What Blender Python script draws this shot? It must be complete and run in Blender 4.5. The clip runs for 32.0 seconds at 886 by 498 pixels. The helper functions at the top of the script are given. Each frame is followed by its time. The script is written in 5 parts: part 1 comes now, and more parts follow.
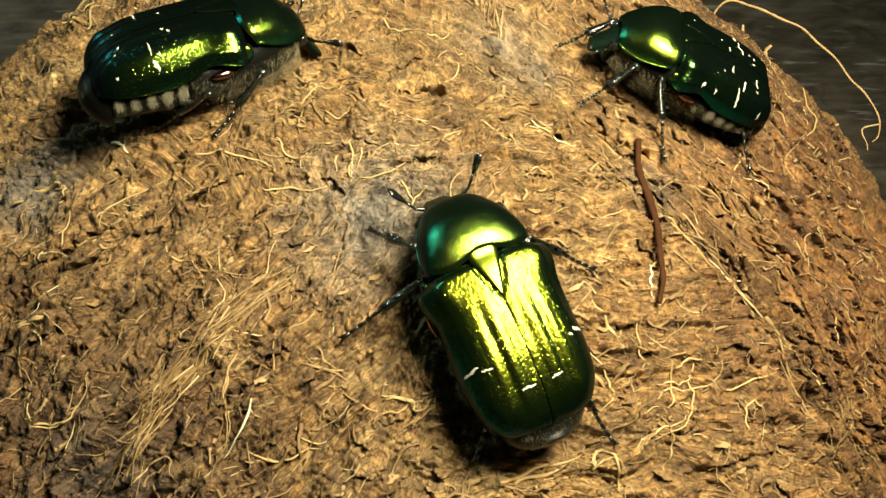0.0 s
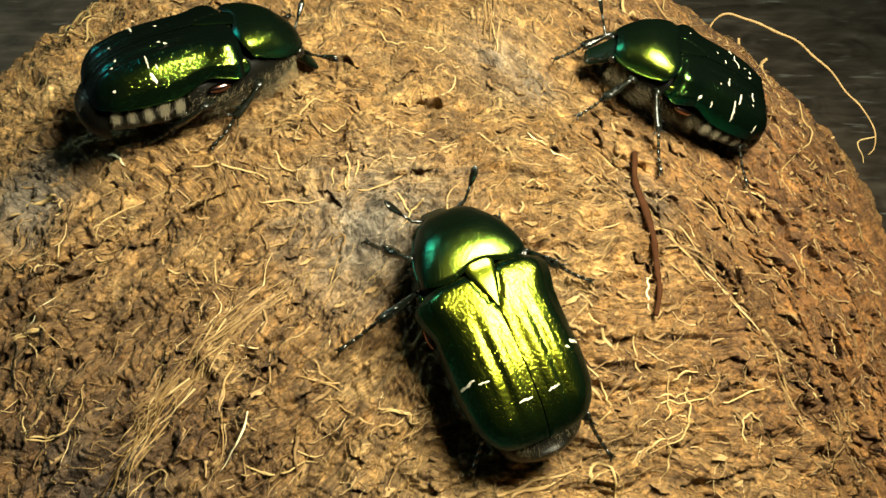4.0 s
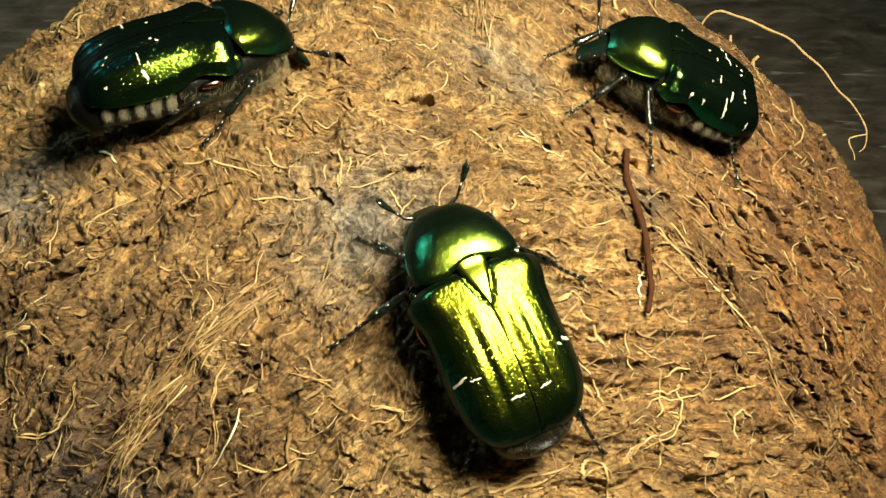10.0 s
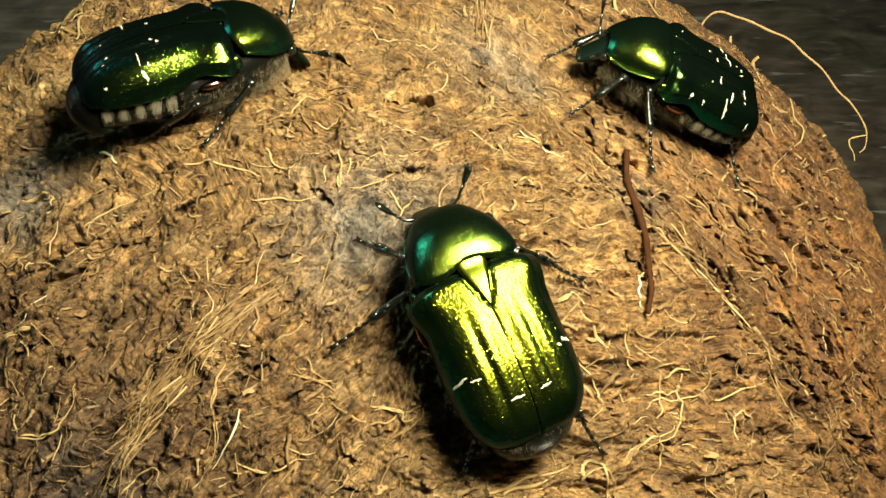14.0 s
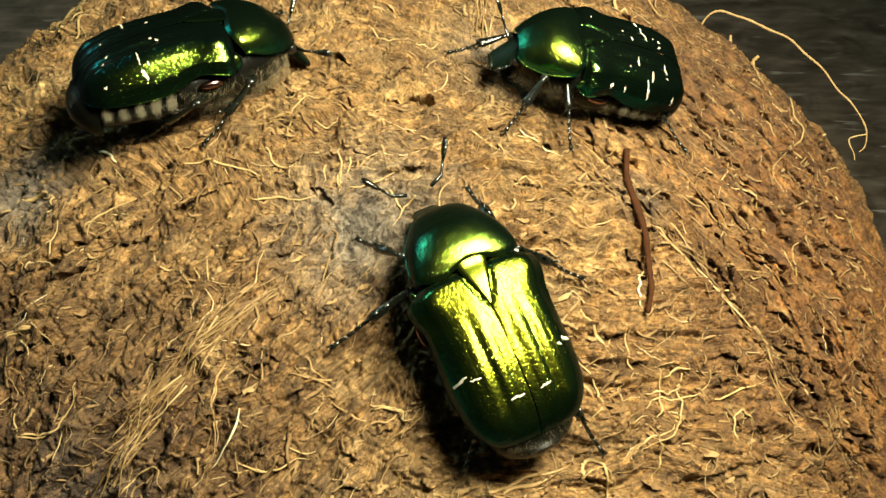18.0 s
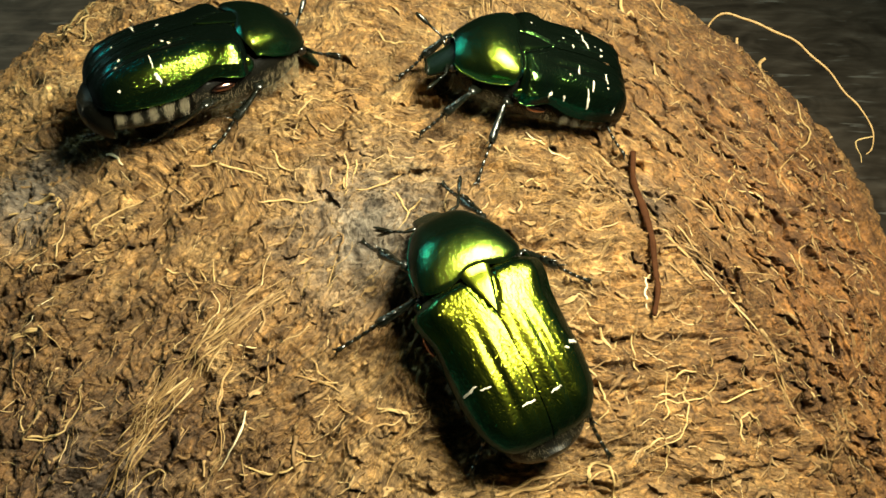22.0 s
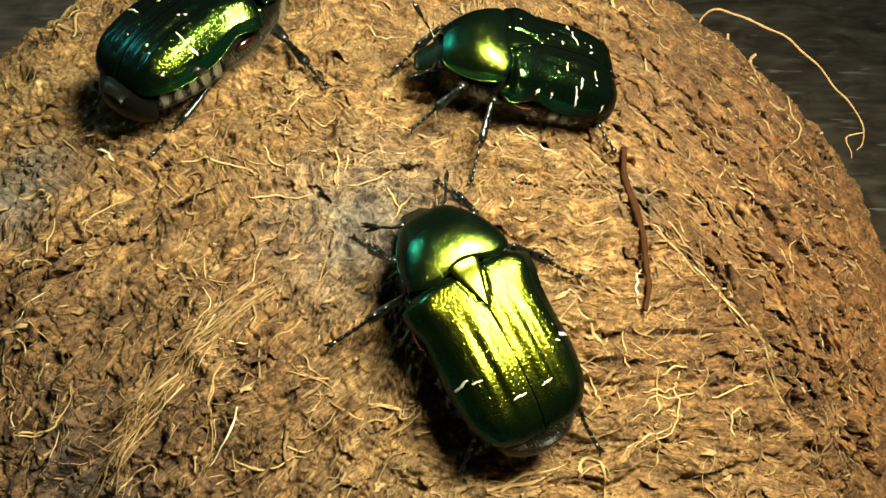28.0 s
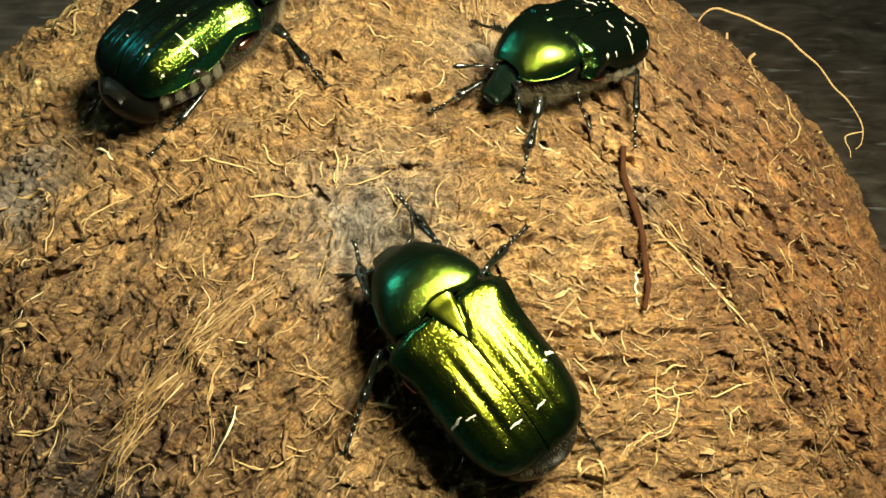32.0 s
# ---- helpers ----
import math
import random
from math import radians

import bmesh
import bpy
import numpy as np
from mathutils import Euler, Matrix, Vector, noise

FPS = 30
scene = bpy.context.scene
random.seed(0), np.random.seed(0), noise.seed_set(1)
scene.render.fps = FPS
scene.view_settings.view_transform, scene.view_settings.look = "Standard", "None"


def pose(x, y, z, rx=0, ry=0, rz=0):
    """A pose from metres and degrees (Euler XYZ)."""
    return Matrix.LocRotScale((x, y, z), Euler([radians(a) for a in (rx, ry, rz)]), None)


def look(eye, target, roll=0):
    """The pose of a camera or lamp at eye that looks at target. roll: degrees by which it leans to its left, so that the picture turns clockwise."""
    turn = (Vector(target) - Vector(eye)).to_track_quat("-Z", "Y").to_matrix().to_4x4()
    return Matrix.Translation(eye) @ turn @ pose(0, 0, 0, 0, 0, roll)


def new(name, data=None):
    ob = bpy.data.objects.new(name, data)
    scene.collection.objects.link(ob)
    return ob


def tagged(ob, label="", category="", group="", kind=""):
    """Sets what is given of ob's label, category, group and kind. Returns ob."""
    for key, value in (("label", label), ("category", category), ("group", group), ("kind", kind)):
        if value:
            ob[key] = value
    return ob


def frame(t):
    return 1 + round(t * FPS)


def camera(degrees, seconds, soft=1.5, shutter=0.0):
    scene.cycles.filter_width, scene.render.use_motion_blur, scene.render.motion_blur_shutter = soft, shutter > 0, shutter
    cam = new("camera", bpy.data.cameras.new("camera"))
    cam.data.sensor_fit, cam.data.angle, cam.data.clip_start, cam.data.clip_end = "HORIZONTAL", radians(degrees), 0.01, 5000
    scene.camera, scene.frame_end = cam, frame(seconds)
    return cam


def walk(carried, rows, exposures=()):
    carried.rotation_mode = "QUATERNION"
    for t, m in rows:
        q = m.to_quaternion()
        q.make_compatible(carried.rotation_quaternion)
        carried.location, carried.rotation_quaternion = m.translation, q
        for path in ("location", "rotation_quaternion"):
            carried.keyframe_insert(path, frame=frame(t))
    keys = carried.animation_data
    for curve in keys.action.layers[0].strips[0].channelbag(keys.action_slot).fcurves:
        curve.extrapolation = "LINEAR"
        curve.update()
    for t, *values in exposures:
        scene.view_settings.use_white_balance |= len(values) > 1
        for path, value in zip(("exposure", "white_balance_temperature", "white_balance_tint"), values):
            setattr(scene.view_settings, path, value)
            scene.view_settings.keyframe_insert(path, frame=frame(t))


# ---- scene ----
# ================= camera =================
MM = 0.001
R = 60.0                      # radius of the coconut, in millimetres


def turned(left, up):
    """The camera's stand, turned a little to the left and up from its middle view."""
    return pose(*EYE, 40.0) @ pose(0, 0, 0, up, left, 0)


EYE = (0.00686, -0.06993, 0.18017)
cam_rows = [(0, turned(0.558, -0.474)), (0.5, turned(0.516, -0.429)), (1, turned(0.600, -0.345)), (1.5, turned(0.516, -0.045)), (2, turned(0.474, 0.342)), (2.5, turned(0.345, 0.771)), (3, turned(0.474, 1.030)), (3.5, turned(0.300, 0.129)), (5.5, turned(0.990, 0.342)), (6, turned(1.030, 0.384)), (6.5, turned(0.687, 0.215)), (7, turned(0.216, 0.084)), (7.5, turned(0.129, 0.084)), (8, turned(0.042, 0.000)), (8.5, turned(0.000, 0.000)), (9, turned(0.000, 0.000)), (14, turned(0.000, 0.042)), (17.5, turned(0.000, 0.000)), (18, turned(0.000, 0.000)), (18.5, turned(0.129, 0.042)), (19, turned(0.300, 0.129)), (19.5, turned(0.323, 0.129)), (20, turned(0.342, 0.129)), (20.5, turned(0.342, 0.129)), (21, turned(0.342, 0.129)), (21.5, turned(0.303, 0.129)), (22, turned(0.303, 0.129)), (22.5, turned(0.303, 0.129)), (23, turned(0.302, 0.129)), (23.5, turned(0.387, 0.171)), (24, turned(0.300, 0.129)), (24.5, turned(-0.086, -0.087)), (25, turned(-0.084, -0.087)), (25.5, turned(-0.084, -0.087)), (27.5, turned(-0.086, -0.087)), (28, turned(-0.129, -0.087)), (28.5, turned(-0.129, -0.129)), (29, turned(-0.194, -0.150)), (29.5, turned(-0.213, -0.171)), (30, turned(-0.171, -0.129)), (30.5, turned(-0.129, -0.129)), (31, turned(-0.129, -0.129)), (31.5, turned(-0.171, -0.129)), (32, turned(-0.171, -0.129))]
cam = camera(42.0, 32.0, soft=1.5)
walk(cam, cam_rows, exposures=[(0, 0.0), (32, 0.0)])

# ================= light =================
world = bpy.data.worlds.new("room_air")
scene.world = world
world.use_nodes = True
world.node_tree.nodes["Background"].inputs[0].default_value = (0.5, 0.45, 0.4, 1)
world.node_tree.nodes["Background"].inputs[1].default_value = 0.021


def area_lamp(name, eye, target, size, power, colour, shape="DISK", size_y=None):
    data = bpy.data.lights.new(name, "AREA")
    data.shape, data.size, data.energy, data.color = shape, size, power, colour
    if size_y:
        data.size_y = size_y
    lamp = new(name, data)
    lamp.matrix_world = look(eye, target)
    return lamp


NUT = Vector((0.010, -0.015, 0.115))
LAMP_WAY = Vector((0.33, -0.14, 0.94)).normalized()
torch = bpy.data.lights.new("desk_lamp_light", "SPOT")
torch.energy, torch.color, torch.shadow_soft_size = 1.98, (1.0, 0.945, 0.66), 0.020
torch.spot_size, torch.spot_blend = radians(97), 1.0
new("desk_lamp_light", torch).matrix_world = look(NUT + LAMP_WAY * 0.102, (0.015, -0.003, 0.118))
WINDOW_MID = Vector((-0.90, 0.55, 0.74))
area_lamp("window_light", WINDOW_MID, NUT, 0.28, 3.0, (0.55, 0.95, 0.86), "RECTANGLE", 0.34)


# ================= materials =================
def shader(name, base=(0.5, 0.5, 0.5), rough=0.5, metal=0.0, **more):
    mat = bpy.data.materials.new(name)
    mat.use_nodes = True
    p = mat.node_tree.nodes["Principled BSDF"]
    p.inputs["Base Color"].default_value = (*base, 1)
    p.inputs["Roughness"].default_value = rough
    p.inputs["Metallic"].default_value = metal
    for key, value in more.items():
        p.inputs[key.replace("_", " ")].default_value = value
    return mat, mat.node_tree, p


def node(tree, kind, **values):
    n = tree.nodes.new(kind)
    for key, value in values.items():
        if key in n.inputs:
            n.inputs[key].default_value = value
    return n


def ramp(tree, source, stops):
    n = tree.nodes.new("ShaderNodeValToRGB")
    while len(n.color_ramp.elements) < len(stops):
        n.color_ramp.elements.new(0.5)
    for e, (at, colour) in zip(n.color_ramp.elements, stops):
        e.position = at
        e.color = (*colour, 1) if len(colour) == 3 else colour
    tree.links.new(source, n.inputs[0])
    return n.outputs[0]


def noise_at(tree, vector, scale, detail=4.0, rough=0.6, distortion=0.0):
    n = node(tree, "ShaderNodeTexNoise", Scale=scale, Detail=detail, Roughness=rough, Distortion=distortion)
    tree.links.new(vector, n.inputs["Vector"])
    return n.outputs[0]


def mapped(tree, vector, scale, turn=0.0):
    n = tree.nodes.new("ShaderNodeMapping")
    n.inputs["Scale"].default_value = scale
    n.inputs["Rotation"].default_value = (0.0, 0.0, turn)
    tree.links.new(vector, n.inputs["Vector"])
    return n.outputs[0]


def coords(tree, which="Object"):
    return tree.nodes.new("ShaderNodeTexCoord").outputs[which]


def mixed(tree, fac, a, b, kind="MIX"):
    n = tree.nodes.new("ShaderNodeMix")
    n.data_type, n.blend_type = "RGBA", kind
    for socket, value in ((n.inputs[0], fac), (n.inputs[6], a), (n.inputs[7], b)):
        if isinstance(value, bpy.types.NodeSocket):
            tree.links.new(value, socket)
        elif isinstance(value, tuple):
            socket.default_value = (*value, 1)
        else:
            socket.default_value = value
    return n.outputs[2]


def bumped(tree, p, height, strength, distance, under=None):
    n = node(tree, "ShaderNodeBump", Strength=strength, Distance=distance)
    tree.links.new(height, n.inputs["Height"])
    if under:
        tree.links.new(under, n.inputs["Normal"])
    tree.links.new(n.outputs[0], p.inputs["Normal"])
    return n.outputs[0]


def shell_material(name, base, rough, film, pits, gloss=2.0, dent=0.24, stretch_pits=1.0, edge=0.0):
    """Beetle armour: dark chitin under a thin interference layer, closely pitted; its gloss is blended out where it
    turns from the viewer, to darken the flanks.
    """
    mat, tree, p = shader(name, base, rough, IOR=gloss)
    p.inputs["Thin Film Thickness"].default_value = film
    p.inputs["Thin Film IOR"].default_value = 1.6
    at = coords(tree)
    cells = node(tree, "ShaderNodeTexVoronoi", Scale=pits)
    tree.links.new(mapped(tree, at, (stretch_pits, 1.0, 1.0)), cells.inputs["Vector"])
    dents = ramp(tree, cells.outputs["Distance"], [(0.0, (0, 0, 0)), (0.1, (0.25, 0.25, 0.25)), (0.30, (1, 1, 1))])
    worn = mixed(tree, ramp(tree, noise_at(tree, at, 260.0, 3.0), [(0.36, (0.45, 0.45, 0.45)), (0.6, (1, 1, 1))]), (1, 1, 1), dents)
    first = bumped(tree, p, worn, 0.8, 0.00006 * dent)
    swell = bumped(tree, p, noise_at(tree, mapped(tree, at, (stretch_pits, 1, 1)), pits * 1.25, 1.0, 0.5, 0.6), 0.9, 0.000055 * dent, first)
    wrinkle = bumped(tree, p, noise_at(tree, mapped(tree, at, (0.35, 1, 1)), 1100.0, 3.0), 0.10, 0.00010, swell)
    tree.links.new(ramp(tree, noise_at(tree, at, 500.0), [(0.3, (rough * 0.85,) * 3), (0.7, (rough * 1.2,) * 3)]), p.inputs["Roughness"])
    if edge:
        dull = node(tree, "ShaderNodeBsdfPrincipled", Roughness=0.38, IOR=1.16)
        dull.inputs["Base Color"].default_value = (*base, 1)
        tree.links.new(wrinkle, dull.inputs["Normal"])
        facing = node(tree, "ShaderNodeLayerWeight", Blend=0.5)
        both = tree.nodes.new("ShaderNodeMixShader")
        tree.links.new(ramp(tree, facing.outputs["Facing"], [(0.16 if edge < 0.9 else 0.13, (0, 0, 0)), (0.52 if edge < 0.9 else 0.44, (edge,) * 3)]), both.inputs[0])
        tree.links.new(p.outputs[0], both.inputs[1])
        tree.links.new(dull.outputs[0], both.inputs[2])
        tree.links.new(both.outputs[0], tree.nodes["Material Output"].inputs["Surface"])
    return mat


M_ELYTRON_GOLD = shell_material("golden_wing_case", (0.0010, 0.0025, 0.0008), 0.19, 357.0, 5000.0, 2.65, 0.55, 0.75, 0.86)
M_ELYTRON_TEAL = shell_material("teal_wing_case", (0.0008, 0.0020, 0.0012), 0.15, 348.0, 4900.0, 2.35, 0.62, 0.8, 0.97)
M_ELYTRON_DARK = shell_material("dark_green_wing_case", (0.0008, 0.0020, 0.0010), 0.145, 343.0, 4900.0, 2.2, 0.60, 0.8, 0.985)
M_PRONOTUM = shell_material("neck_shield", (0.0010, 0.0028, 0.0013), 0.18, 352.0, 6500.0, 2.9, 0.42, 1.0, 0.92)
M_PLATE_GOLD = shell_material("golden_plate", (0.0010, 0.0025, 0.0008), 0.19, 357.0, 6200.0, 2.65, 0.06, 1.0, 0.88)
M_PLATE_DARK = shell_material("green_plate", (0.0008, 0.0020, 0.0010), 0.16, 346.0, 6000.0, 2.3, 0.08, 1.0, 0.95)
M_HEAD = shell_material("head_armour", (0.002, 0.006, 0.003), 0.36, 0.0, 5000.0, 1.22, 0.6)
M_LEG = shell_material("leg_chitin", (0.004, 0.005, 0.003), 0.24, 0.0, 3500.0, 1.7, 0.6)
M_COPPER, _, _ = shader("coppery_side_plate", (0.30, 0.16, 0.13), 0.16, 1.0)
M_BELLY = shell_material("belly_chitin", (0.004, 0.004, 0.003), 0.34, 0.0, 4500.0, 1.2, 0.5)
M_EYE, _, _ = shader("eye_gloss", (0.01, 0.008, 0.006), 0.12)


def hair_material(name, low, high):
    mat, tree, p = shader(name, high, 0.55)
    isle = tree.nodes.new("ShaderNodeNewGeometry").outputs["Random Per Island"]
    tree.links.new(ramp(tree, isle, [(0.0, low), (1.0, high)]), p.inputs["Base Color"])
    return mat


M_TUFT = hair_material("whitish_tuft_hair", (0.06, 0.05, 0.03), (0.34, 0.29, 0.19))
M_HAIR = hair_material("pale_body_hair", (0.05, 0.038, 0.02), (0.38, 0.30, 0.16))


def chalk_material():
    mat, tree, p = shader("chalky_white_scale", (0.8, 0.76, 0.62), 0.8)
    at = coords(tree)
    tree.links.new(ramp(tree, noise_at(tree, at, 6000.0), [(0.35, (0.40, 0.36, 0.27)), (0.6, (0.66, 0.62, 0.50))]), p.inputs["Base Color"])
    bumped(tree, p, noise_at(tree, at, 9000.0), 0.5, 0.00005)
    return mat


M_CHALK = chalk_material()


def husk_material():
    """Coarse coconut husk: felted ochre fibre over brown pith, grey where it is worn to the shell."""
    mat, tree, p = shader("coconut_husk", (0.3, 0.18, 0.08), 0.75)
    at = coords(tree)
    ray = tree.nodes.new("ShaderNodeAttribute")
    ray.attribute_name = "grain"
    grain = noise_at(tree, mapped(tree, ray.outputs["Vector"], (0.22, 1, 0)), 1.1, 5.0, 0.65, 0.5)
    fine = noise_at(tree, mapped(tree, ray.outputs["Vector"], (0.13, 1, 0)), 4.2, 4.0, 0.65, 0.5)
    hair = noise_at(tree, mapped(tree, ray.outputs["Vector"], (0.10, 1, 0)), 9.0, 3.0, 0.6, 0.7)
    blot = noise_at(tree, at, 85.0, 5.0, 0.62, 0.5)
    tint = noise_at(tree, at, 210.0, 4.0, 0.6, 0.8)
    crumb = noise_at(tree, at, 750.0, 5.0, 0.68, 0.8)
    grit = noise_at(tree, at, 3200.0, 3.0, 0.6, 0.4)
    colour = ramp(tree, blot, [(0.30, (0.165, 0.090, 0.033)), (0.5, (0.262, 0.158, 0.062)), (0.70, (0.380, 0.246, 0.110))])
    colour = mixed(tree, 0.45, colour, ramp(tree, tint, [(0.32, (0.14, 0.090, 0.046)), (0.45, (0.285, 0.153, 0.050)), (0.56, (0.31, 0.192, 0.078)), (0.68, (0.46, 0.33, 0.165))]))
    colour = mixed(tree, 0.7, colour, ramp(tree, grain, [(0.30, (0.36, 0.31, 0.26)), (0.48, (0.84, 0.82, 0.78)), (0.68, (1.65, 1.67, 1.65))]), "MULTIPLY")
    colour = mixed(tree, 0.65, colour, ramp(tree, fine, [(0.34, (0.42, 0.37, 0.32)), (0.5, (0.92, 0.91, 0.89)), (0.64, (1.65, 1.65, 1.6))]), "MULTIPLY")
    colour = mixed(tree, 0.40, colour, ramp(tree, hair, [(0.36, (0.60, 0.55, 0.5)), (0.62, (1.4, 1.4, 1.35))]), "MULTIPLY")
    colour = mixed(tree, 0.68, colour, ramp(tree, crumb, [(0.34, (0.30, 0.26, 0.22)), (0.5, (0.90, 0.88, 0.84)), (0.64, (1.75, 1.72, 1.6))]), "MULTIPLY")
    colour = mixed(tree, 0.45, colour, ramp(tree, grit, [(0.36, (0.50, 0.45, 0.4)), (0.5, (0.98, 0.97, 0.95)), (0.63, (1.6, 1.58, 1.5))]), "MULTIPLY")
    # worn grey spots
    for spot, reach in GREY_SPOTS:
        far = node(tree, "ShaderNodeVectorMath")
        far.operation = "DISTANCE"
        tree.links.new(at, far.inputs[0])
        far.inputs[1].default_value = spot
        ragged = tree.nodes.new("ShaderNodeMath")
        ragged.operation = "MULTIPLY_ADD"
        tree.links.new(noise_at(tree, at, 320.0, 5.0), ragged.inputs[0])
        ragged.inputs[1].default_value = 0.9 * reach
        tree.links.new(far.outputs["Value"], ragged.inputs[2])
        where = ramp(tree, ragged.outputs[0], [(reach * 0.95, (0.85, 0.85, 0.85)), (reach * 1.75, (0, 0, 0))])
        grey = ramp(tree, crumb, [(0.36, (0.06, 0.054, 0.047)), (0.5, (0.165, 0.142, 0.115)), (0.66, (0.36, 0.32, 0.26))])
        colour = mixed(tree, where, colour, grey)
    # light fall-off painted as brown darkening low on one side; darker redder husk opposite
    for spot, near, wide, tone in HUSK_SHADE_TONES:
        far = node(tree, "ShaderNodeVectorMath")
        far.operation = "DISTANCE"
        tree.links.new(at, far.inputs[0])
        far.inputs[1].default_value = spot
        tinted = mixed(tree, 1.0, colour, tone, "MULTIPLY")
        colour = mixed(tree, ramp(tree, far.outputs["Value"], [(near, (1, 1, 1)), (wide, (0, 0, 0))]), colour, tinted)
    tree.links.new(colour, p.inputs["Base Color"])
    tree.links.new(ramp(tree, crumb, [(0.3, (0.85, 0.85, 0.85)), (0.7, (0.5, 0.5, 0.5))]), p.inputs["Roughness"])
    first = bumped(tree, p, grit, 0.7, 0.0003, bumped(tree, p, crumb, 0.9, 0.0009))
    first = bumped(tree, p, grain, 0.6, 0.0007, first)
    first = bumped(tree, p, hair, 0.5, 0.0002, first)
    bumped(tree, p, fine, 0.75, 0.0004, first)
    return mat


def fibre_material(name, stops, rough=0.55):
    mat, tree, p = shader(name, (0.5, 0.35, 0.15), rough)
    isle = tree.nodes.new("ShaderNodeNewGeometry").outputs["Random Per Island"]
    colour = ramp(tree, isle, stops)
    streak = noise_at(tree, coords(tree), 1500.0, 3.0)
    colour = mixed(tree, 0.5, colour, ramp(tree, streak, [(0.3, (0.55, 0.5, 0.42)), (0.65, (1.1, 1.1, 1.05))]), "MULTIPLY")
    tree.links.new(colour, p.inputs["Base Color"])
    bumped(tree, p, noise_at(tree, coords(tree), 5000.0, 3.0), 0.5, 0.0001, bumped(tree, p, streak, 0.6, 0.0002))
    return mat


M_FIBRE = fibre_material("husk_fibre", [(0.0, (0.16, 0.088, 0.032)), (0.5, (0.28, 0.172, 0.068)), (0.8, (0.40, 0.265, 0.115)), (1.0, (0.66, 0.49, 0.26))])
M_PALE = fibre_material("pale_curled_fibre", [(0.0, (0.36, 0.24, 0.095)), (1.0, (0.54, 0.385, 0.175))])
M_TAN = fibre_material("tan_loose_fibre", [(0.0, (0.31, 0.19, 0.075)), (1.0, (0.41, 0.262, 0.107))])
M_WHITE = fibre_material("bleached_fibre", [(0.0, (0.8, 0.68, 0.45)), (1.0, (0.85, 0.75, 0.5))])
M_STICK = fibre_material("brown_bark", [(0.0, (0.036, 0.013, 0.005)), (1.0, (0.055, 0.019, 0.006))], 0.85)

M_STICK.node_tree.nodes["Principled BSDF"].inputs["Specular IOR Level"].default_value = 0.12


def table_material():
    mat, tree, p = shader("dark_stained_wood", (0.03, 0.025, 0.022), 0.5)
    at = coords(tree)
    grain = noise_at(tree, mapped(tree, at, (0.22, 1.0, 1.0), 0.16), 330.0, 4.0, 0.55, 0.6)
    cloud = noise_at(tree, mapped(tree, at, (0.6, 1.0, 1.0), 0.16), 130.0, 3.0, 0.6, 0.8)
    colour = ramp(tree, grain, [(0.3, (0.080, 0.057, 0.040)), (0.55, (0.128, 0.096, 0.072)), (0.75, (0.19, 0.15, 0.118))])
    colour = mixed(tree, 0.7, colour, ramp(tree, cloud, [(0.34, (0.42, 0.40, 0.38)), (0.64, (1.55, 1.55, 1.58))]), "MULTIPLY")
    # pale rubbed scratches along the grain
    scuff = noise_at(tree, mapped(tree, at, (0.13, 1.0, 1.0), 0.19), 560.0, 2.0, 0.45, 0.2)
    patch = noise_at(tree, at, 95.0, 3.0)
    scuffs = ramp(tree, scuff, [(0.60, (0, 0, 0)), (0.68, (0.7, 0.7, 0.7))])
    scuffs = mixed(tree, 1.0, scuffs, ramp(tree, patch, [(0.46, (0, 0, 0)), (0.60, (1, 1, 1))]), "MULTIPLY")
    colour = mixed(tree, scuffs, colour, (0.46, 0.41, 0.36))
    tree.links.new(colour, p.inputs["Base Color"])
    tree.links.new(ramp(tree, grain, [(0.3, (0.6, 0.6, 0.6)), (0.7, (0.45, 0.45, 0.45))]), p.inputs["Roughness"])
    bumped(tree, p, grain, 0.25, 0.0003)
    return mat


def plaster_material(name, colour):
    mat, tree, p = shader(name, colour, 0.9)
    at = coords(tree)
    soft = noise_at(tree, at, 6.0)
    tree.links.new(ramp(tree, soft, [(0.3, tuple(c * 0.85 for c in colour)), (0.7, colour)]), p.inputs["Base Color"])
    bumped(tree, p, noise_at(tree, at, 200.0), 0.2, 0.001)
    return mat


M_TABLE = table_material()
M_WALL = plaster_material("dim_plaster", (0.6, 0.56, 0.5))
M_FLOOR = plaster_material("dark_floor", (0.06, 0.045, 0.035))


